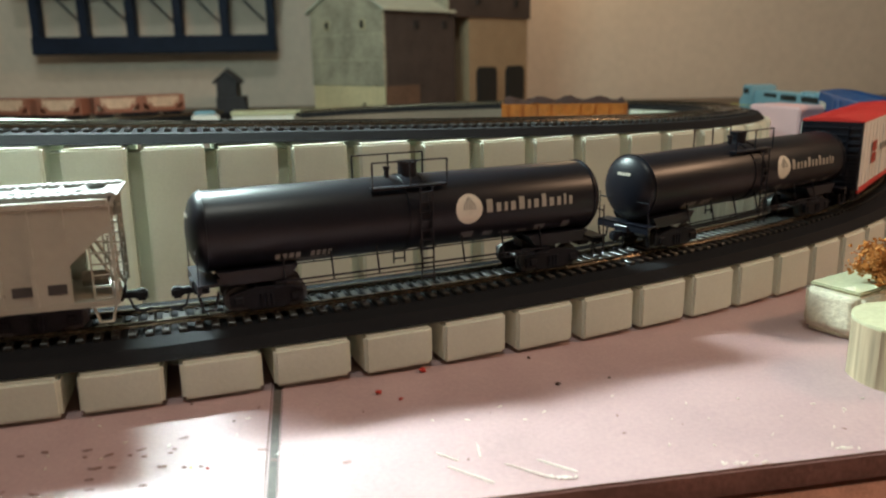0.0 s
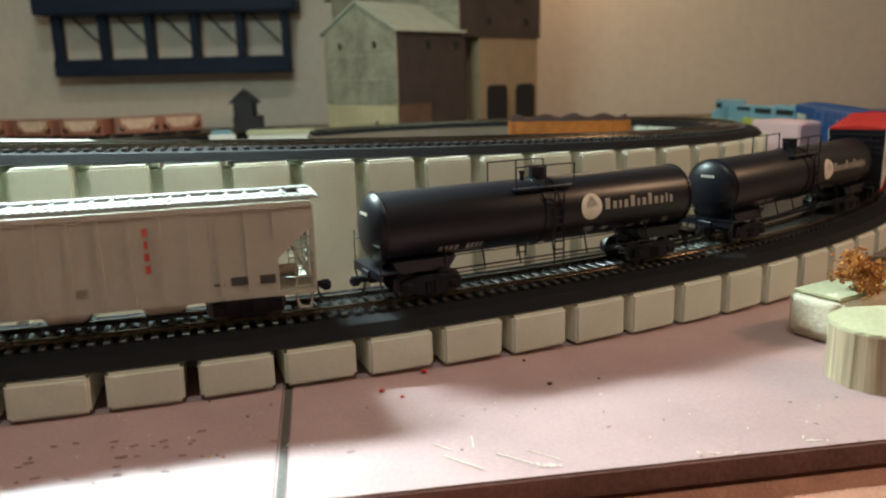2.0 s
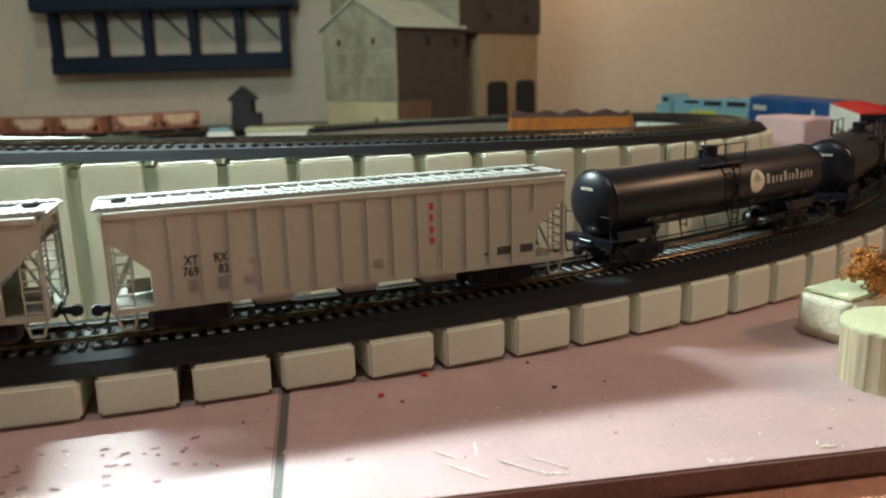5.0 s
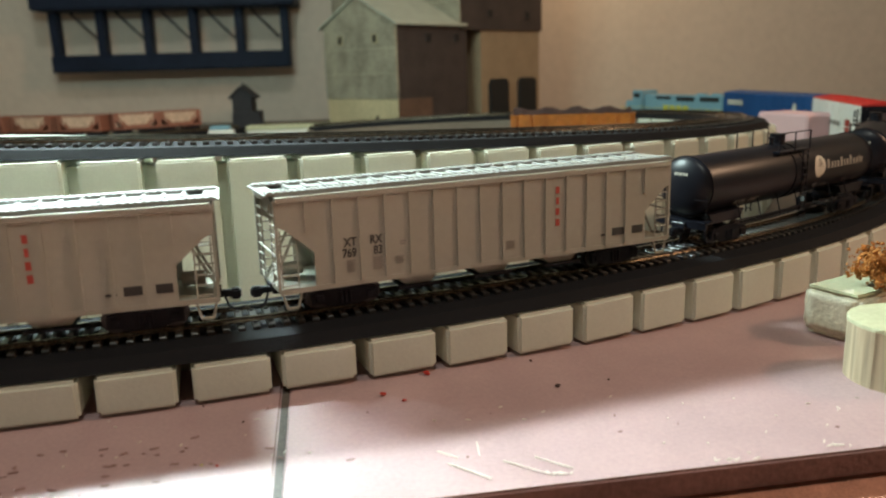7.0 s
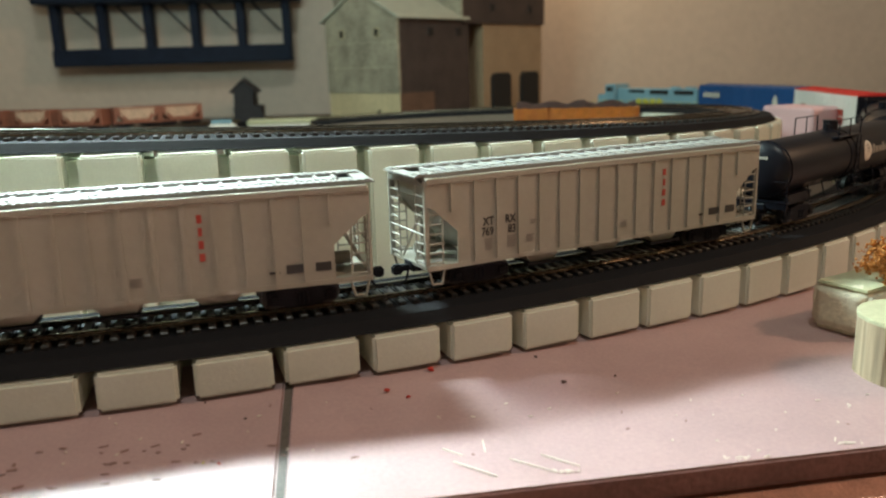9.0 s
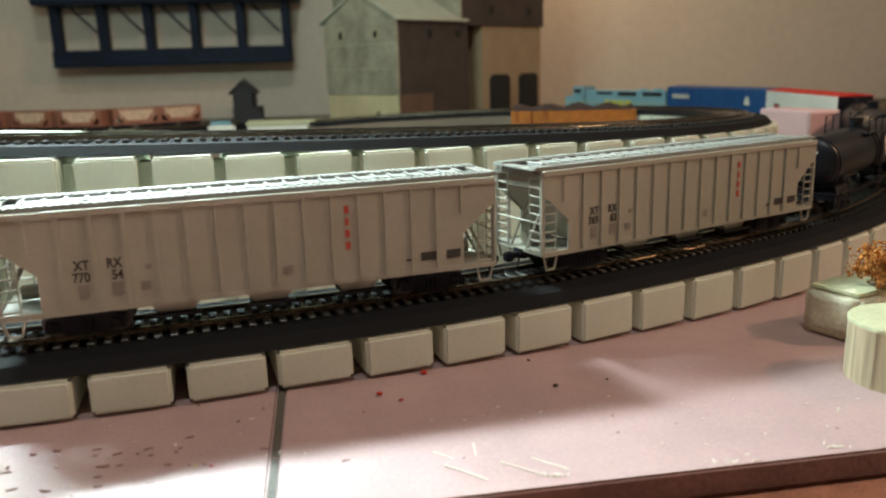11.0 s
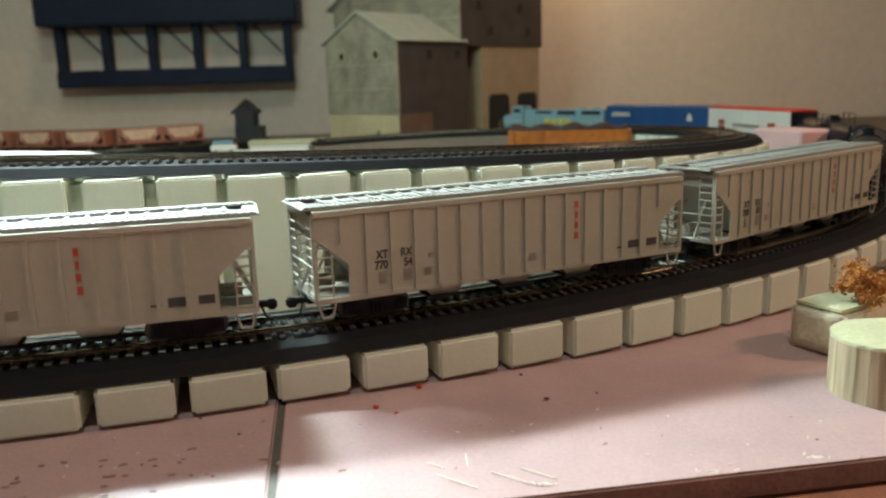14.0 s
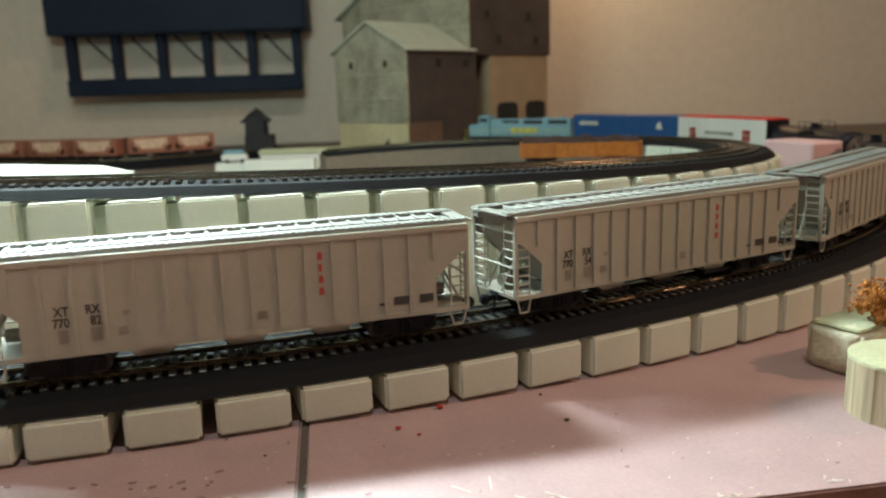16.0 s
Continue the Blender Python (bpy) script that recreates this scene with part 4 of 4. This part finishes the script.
def wall_rack():
    t = thing("wall_rack", "dark navy steel rack with posts hung on the wall", "wall rack")
    X0, X1, Y = -0.782, -0.240, 1.90
    t.matrix_basis = pose(0, 0, 0)
    part("bottom_rail", box(NEW(), X0, X1, Y - 0.03, Y + 0.02, 0.127, 0.166, 0.003), NAVY, t)
    part("upper_box", box(NEW(), X0 - 0.022, X1 + 0.022, Y - 0.06, Y + 0.055, 0.264, 0.80, 0.004), NAVY, t)
    n = 5
    for i in range(n + 1):
        x = X0 + 0.009 + (X1 - X0 - 0.018) * i / n
        part("post", box(NEW(), x - 0.009, x + 0.009, Y - 0.02, Y + 0.015, 0.162, 0.270, 0.002), NAVY, t)
    for i in range(n):
        xa = X0 + 0.02 + (X1 - X0 - 0.02) * i / n
        b = rod(NEW(), (xa + 0.012, Y + 0.03, 0.264), (xa + 0.075, Y + 0.03, 0.198), 0.0022)
        part("diagonal_stay", b, NAVY, t)
    for x in (X0 + 0.1, X1 - 0.1):
        part("wall_bracket", box(NEW(), x - 0.01, x + 0.01, Y + 0.05, 1.965, 0.30, 0.36), NAVY, t)


wall_rack()


def ore_car(m, mats, label):
    t = thing("ore_car", label, "hopper car", "ore cars on the rear track", m)
    E0 = 0.036
    part("body", prism(NEW(), [(-E0, 0.034), (E0, 0.034), (E0, 0.026), (0.020, 0.010), (-0.020, 0.010), (-E0, 0.026)], -0.0165, 0.0165), mats[0], t)
    part("frame", box(NEW(), -E0 - 0.003, E0 + 0.003, -0.0150, 0.0150, 0.0075, 0.0105), mats[0], t)
    for sg in (-1, 1):
        part("top_rail", box(NEW(), -E0, E0, sg * 0.0165 - 0.0008, sg * 0.0165 + 0.0008, 0.0325, 0.0348), mats[0], t)
        part("end_post", box(NEW(), sg * E0 - 0.002, sg * E0 + 0.002, -0.0165, 0.0165, 0.010, 0.035), mats[0], t)
        for i in range(6):
            x = -0.026 + i * 0.0104
            part("side_post", box(NEW(), x - 0.0011, x + 0.0011, sg * 0.0165 - 0.0013, sg * 0.0165 + 0.0013, 0.0165 + 0.25 * max(0, abs(x) - 0.014), 0.0335), mats[1], t)
        part("side_panel", prism(NEW(), [(-0.030, 0.0325), (0.030, 0.0325), (0.016, 0.0150), (-0.016, 0.0150)], sg * 0.0166 - 0.0004, sg * 0.0166 + 0.0004), mats[1], t)
    for x in (-0.022, 0.022):
        truck(t, x, 0)
    return t


def ore_cars():
    spots = [(-0.700, 1.400, -16), (-0.613, 1.378, -15), (-0.525, 1.356, -8), (-0.450, 1.385, 30), (-0.388, 1.424, 36)]
    pts = [(-1.0, 1.47), (-0.80, 1.424)] + [(a, b) for a, b, _ in spots] + [(-0.32, 1.475), (-0.25, 1.55)]
    top = thing("rear_track", "rear model track with dark roadbed under the ore cars", "railway track")
    for (xa, ya), (xb, yb) in zip(pts, pts[1:]):
        d = Vector((xb - xa, yb - ya, 0)).normalized()
        nrm = Vector((-d.y, d.x, 0))
        for lo, hi, z0, z1 in ((-0.022, 0.022, 0.0005, 0.016), (-0.0089, -0.0077, 0.016, 0.020), (0.0077, 0.0089, 0.016, 0.020)):
            q = [Vector((xa, ya, 0)) + nrm * lo - d * 0.003, Vector((xb, yb, 0)) + nrm * lo + d * 0.003, Vector((xb, yb, 0)) + nrm * hi + d * 0.003, Vector((xa, ya, 0)) + nrm * hi - d * 0.003]
            part("roadbed_section" if z0 < 0.01 else "rail", prism(NEW(), [(v.x, v.y) for v in q], z0, z1, "z"), ROADBED if z0 < 0.01 else RAIL, top)
    for i, (x, y, a) in enumerate(spots):
        ore_car(pose(x, y, 0.020, 0, 0, a), (RUST, SALMON), "oxide red ore car with pale salmon side panels")


ore_cars()


def small_scenery():
    t = thing("signal_tower", "small dark gabled wooden tower model", "model building", m=pose(-0.286, 1.52, 0.0005))
    part("base", box(NEW(), -0.018, 0.030, -0.03, 0.03, 0, 0.044), NAVYWOOD, t)
    part("cabin", prism(NEW(), [(-0.017, 0.040), (0.019, 0.040), (0.019, 0.074), (0.001, 0.088), (-0.017, 0.074)], -0.025, 0.025), NAVYWOOD, t, "dark cabin")
    part("cabin_roof", prism(NEW(), [(-0.023, 0.068), (0.001, 0.0895), (0.025, 0.068), (0.025, 0.072), (0.001, 0.093), (-0.023, 0.072)], -0.03, 0.03), NAVYWOOD, t)
    part("finial", rod(NEW(), (0.001, 0, 0.090), (0.001, 0, 0.097), 0.002, 6), NAVYWOOD, t)
    part("stairs", prism(NEW(), [(0.028, 0.0), (0.042, 0.0), (0.032, 0.044), (0.024, 0.044)], -0.028, -0.016), NAVYWOOD, t)
    t = thing("station_platform", "long pale green model platform", "model platform", m=pose(-0.170, 1.30, 0.0005, 0, 0, 2))
    part("deck", box(NEW(), -0.070, 0.070, -0.02, 0.02, 0.024, 0.031, 0.001), GREENTOP, t)
    part("face", box(NEW(), -0.068, 0.068, -0.018, 0.018, 0, 0.024), PLASTER, t)
    t = thing("pale_van", "tiny pale blue model van", "model vehicle", m=pose(-0.272, 1.25, 0.016, 0, 0, 3))
    part("body", box(NEW(), -0.020, 0.020, -0.009, 0.009, 0.003, 0.014, 0.002, 2), WHITECAR, t)
    part("roof", box(NEW(), -0.017, 0.015, -0.008, 0.008, 0.0135, 0.020, 0.002, 2), LTBLUE, t)
    for x in (-0.012, 0.012):
        part("wheel", rod(NEW(), (x, -0.0095, 0.003), (x, 0.0095, 0.003), 0.003, 12), TRUCK, t)
    part("stand", box(NEW(), -0.03, 0.03, -0.012, 0.012, -0.0155, 0.0), PLASTER, t)
    t = thing("white_board", "white plaster strip beside the rear track", "foam board", m=pose(-0.195, 1.22, 0.0005, 0, 0, 2))
    part("board", box(NEW(), -0.055, 0.055, -0.02, 0.02, 0, 0.021, 0.002), PLASTER, t)
    t = thing("plaster_ledge", "white plaster ledge behind the raised track", "foam board", m=pose(-0.45, 0.62, 0.0005, 0, 0, 4))
    part("ledge", prism(NEW(), [(-0.35, -0.10), (0.17, -0.075), (0.245, -0.05), (0.20, 0.02), (0.1, 0.075), (-0.35, 0.10)], 0, 0.069, "z"), PLASTER, t)
    # orange gondola with a dark load
    t = thing("gondola_car", "orange gondola car with a dark heaped load", "gondola car", m=pose(0.178, 0.745, 0.0495, 0, 0, -10))
    for sg in (-1, 1):
        part("side", box(NEW(), -0.058, 0.058, sg * 0.016 - 0.0006, sg * 0.016 + 0.0006, 0.006, 0.0195), ORANGE, t)
        part("end", box(NEW(), sg * 0.058 - 0.0006, sg * 0.058 + 0.0006, -0.016, 0.016, 0.006, 0.0195), ORANGE, t)
        for i in range(9):
            x = -0.054 + i * 0.0135
            part("side_post", box(NEW(), x - 0.0008, x + 0.0008, sg * 0.0172 - 0.0008, sg * 0.0172 + 0.0008, 0.0065, 0.0195), ORANGE, t)
    part("floor", box(NEW(), -0.058, 0.058, -0.0158, 0.0158, 0.005, 0.008), RUST, t)
    b = NEW()
    rng = random.Random(3)
    xs = [-0.056 + i * 0.004 for i in range(29)]
    grid = [[b.verts.new((x, y, 0.0185 + (0.006 if abs(y) < 0.012 else 0.001) * (0.6 + 0.6 * math.sin(x * 110 + 1.0) ** 2) + rng.uniform(-0.0008, 0.0008))) for y in (-0.0152, -0.008, 0, 0.008, 0.0152)] for x in xs]
    for r, q in zip(grid, grid[1:]):
        for i in range(4):
            b.faces.new((r[i], r[i + 1], q[i + 1], q[i]))
    part("load", b, LOAD, t, "dark red heaped load", True)
    for x in (-0.038, 0.038):
        truck(t, x, 0)
    # its spur
    t = thing("spur_riser", "short brown foam spur under the gondola car", "foam riser", m=pose(0.178, 0.745, 0.0005, 0, 0, -10))
    part("block", box(NEW(), -0.085, 0.085, -0.028, 0.028, 0, 0.0390, 0.001), BASE, t)
    part("roadbed", box(NEW(), -0.085, 0.085, -0.024, 0.024, 0.0390, 0.0450), ROADBED, t)
    for y in (-0.00825, 0.00825):
        part("rail", box(NEW(), -0.085, 0.085, y - 0.0006, y + 0.0006, 0.0450, 0.0490), RAIL, t)
    # pink block by the curve
    t = thing("pink_foam_block", "pink foam block beside the curve", "foam block", m=pose(0.40, 0.76, 0.0005, 0, 0, 108))
    part("block", box(NEW(), -0.045, 0.020, -0.020, 0.020, 0, 0.062, 0.002), PINKFOAM, t)


small_scenery()


# ---- near props on the pink board ----
def props():
    t = thing("foam_offcut", "rough pale foam offcut standing on the pink board", "foam block", m=pose(0.193, 0.321, ground(0.205) + 0.0006, 0, 0, 28))
    b = NEW()
    box(b, 0.0, 0.075, -0.027, 0.0, 0, 0.0218, 0.0028, 3)
    bmesh.ops.subdivide_edges(b, edges=b.edges[:], cuts=5, use_grid_fill=True)
    for v in b.verts:
        n = noise.noise_vector(v.co * 400)
        if v.co.z > 0.002:
            v.co += n * 0.0006
    part("block", b, ROUGHFOAM, t, smooth=True)
    part("top_skin", box(NEW(), 0.0016, 0.0735, -0.0255, -0.0016, 0.0204, 0.0220, 0.0007, 2), GREENTOP, t, "pale green top skin")
    t = thing("tree_base", "round sawn foam plug with pale green top", "foam plug", m=pose(0.2025, 0.2625, ground(0.205) + 0.0006))
    # a block with one rounded end, grooved down its sides
    rng = random.Random(8)
    outline = []
    for k in range(25):
        a = math.pi / 2 + math.pi * k / 24
        outline.append((0.0195 * math.cos(a), 0.0195 * math.sin(a)))
    for k in range(14):
        outline.append((0.005 * k + 0.004, -0.0195))
    outline += [(0.070, 0.0195)]
    outline = [(x * (1 + rng.uniform(-0.012, 0.012)), y * (1 + rng.uniform(-0.02, 0.02))) for x, y in outline]
    part("plug", prism(NEW(), outline, 0.0, 0.0225, "z"), PLUGWOOD, t)
    b = prism(NEW(), [(x * 1.01, y * 1.01) for x, y in outline], 0.0225, 0.0240, "z")
    bmesh.ops.bevel(b, geom=[e for e in b.edges if all(v.co.z > 0.0235 for v in e.verts)], offset=0.0006, segments=1, affect="EDGES")
    part("top_skin", b, GREENTOP, t, "pale green top skin")
    # small autumn tree
    t = thing("model_tree", "small golden autumn model tree on a foam block", "model tree", m=pose(0.2240, 0.3155, ground(0.205) + 0.0222))
    b = NEW()
    rng = random.Random(5)
    tips = []
    rod(b, (0, 0, 0), (0, 0, 0.007), 0.0012, 8)
    for i in range(16):
        a, el, L = rng.uniform(0, 6.28), rng.uniform(0.1, 0.9), rng.uniform(0.007, 0.014)
        p = Vector((0, 0, rng.uniform(0.002, 0.007)))
        q = p + Vector((math.cos(a) * math.cos(el), math.sin(a) * math.cos(el), math.sin(el))) * L
        rod(b, p, q, 0.0005, 5)
        tips += [p.lerp(q, k) for k in (0.5, 0.75, 1.0)]
    part("trunk", b, TWIG, t)
    b = NEW()
    for p in tips:
        for k in range(30):
            c = p + Vector([rng.gauss(0, 0.0020) for _ in range(3)])
            c.z = max(c.z, 0.0012)
            s = rng.uniform(0.0005, 0.0011)
            m = Matrix.Translation(c) @ Euler([rng.uniform(0, 6) for _ in range(3)]).to_matrix().to_4x4() @ Matrix.Scale(s, 4)
            bmesh.ops.create_cone(b, cap_ends=True, segments=4, radius1=1.0, radius2=0.2, depth=1.2, matrix=m)
    part("crown", b, FOLIAGE, t)
    # crumbs and shavings
    for x, y, s, m_, name in ((0.002, 0.2550, 0.0015, REDBIT, "red_crumb"), (0.0190, 0.2750, 0.0019, REDBIT, "red_crumb"), (0.0100, 0.2500, 0.0009, REDBIT, "red_crumb"), (0.062, 0.2870, 0.0010, DARKBIT, "dark_crumb"),
                             (0.068, 0.260, 0.0012, DARKBIT, "dark_crumb"), (0.089, 0.266, 0.0007, DARKBIT, "dark_crumb"), (-0.047, 0.206, 0.0007, REDBIT, "red_crumb"), (-0.052, 0.207, 0.0006, YELLOW, "yellow_crumb"),
                             (-0.062, 0.251, 0.0006, DARKBIT, "dark_crumb"), (-0.045, 0.236, 0.0006, DARKBIT, "dark_crumb")):
        b = NEW()
        rng = random.Random(int(x * 9999))
        bmesh.ops.create_icosphere(b, subdivisions=1, radius=s * 0.8)
        for v in b.verts:
            v.co = Vector((v.co.x * rng.uniform(0.6, 1.5), v.co.y * rng.uniform(0.6, 1.3), v.co.z * rng.uniform(0.4, 0.9)))
        low = min(v.co.z for v in b.verts)
        bmesh.ops.translate(b, verts=b.verts, vec=(0, 0, -low))
        ob = tagged(link(name, b, m_), name.split("_")[0] + " foam crumb lying on the pink board", "crumb", "crumbs on the board")
        ob.location = (x, y, ground(x))
    rng = random.Random(11)
    sticks = [(0.046, 0.1995, 0.015, -0.64), (0.055, 0.202, 0.0128, -0.67), (0.029, 0.198, 0.0156, -0.69), (0.033, 0.212, 0.008, -1.57), (0.023, 0.2085, 0.0078, -0.69)]
    heaps = [(0.057, 0.195), (0.11, 0.201), (0.147, 0.209)]
    for i in range(104):
        if i < len(sticks):
            x, y, L, a = sticks[i]
        elif i < 26:
            hx, hy = heaps[i % 3]
            x, y, L, a = hx + rng.gauss(0, 0.003), max(hy + rng.gauss(0, 0.0007), 0.1815 + 0.165 * hx), rng.uniform(0.0010, 0.0026), rng.uniform(-1.5, 1.5)
        elif i < 70:
            x, y, L, a = rng.uniform(-0.10, 0.19), rng.uniform(0.204, 0.25), rng.uniform(0.0004, 0.0018), rng.uniform(-1.5, 1.5)
        else:
            # scuffs by the joint
            x, y, L, a = rng.gauss(-0.075, 0.03), rng.uniform(0.190, 0.226), rng.uniform(0.0008, 0.0030), rng.gauss(0.1, 0.2)
        b = NEW()
        w = rng.uniform(0.00012, 0.00025)
        box(b, -L / 2, L / 2, -w, w, 0, 0.0003)
        for v in b.verts:
            v.co.z += 0.0008 * (v.co.x / L) ** 2
        ob = tagged(link("shaving", b, SCUFF if i >= 70 or i > 26 and i % 4 == 0 else PALEBIT), "thin foam shaving lying on the pink board", "shaving", "shavings on the board")
        ob.matrix_basis = pose(x, y, ground(x) + 0.0001, 0, 0, math.degrees(a))


props()


# ---- the train's way ----
def travelled(t):
    ts, ss = [a for a, _ in TRAVEL], [b for _, b in TRAVEL]
    return float(np.interp(t, ts, ss))


def motions():
    times = [i * 0.5 for i in range(33)]
    smooth = {t: sum(travelled(min(16, max(0, t + d))) - (min(16, max(0, t + d)) - t) * 0.0320 for d in (-0.3, 0, 0.3)) / 3 for t in times}
    for ob, ahead, half in TRAIN:
        rows = []
        for t in times:
            s = smooth[t] + ahead
            a, b = FRONT.at(s + half, 0, RAILTOP), FRONT.at(s - half, 0, RAILTOP)
            mid = (a + b) / 2
            rows.append((t, Matrix.Translation(mid) @ Matrix.Rotation(math.atan2(a.y - b.y, a.x - b.x), 4, "Z")))
        walk(ob, rows)
    ticks = [i / 6 for i in range(97)]
    for ob, ahead, half in TRAIN:
        for w in WHEELS[ob.name]:
            base = w.location.copy()
            walk(w, [(t, Matrix.Translation(base) @ Matrix.Rotation(travelled(t) / 0.0048, 4, "Y")) for t in ticks])


motions()
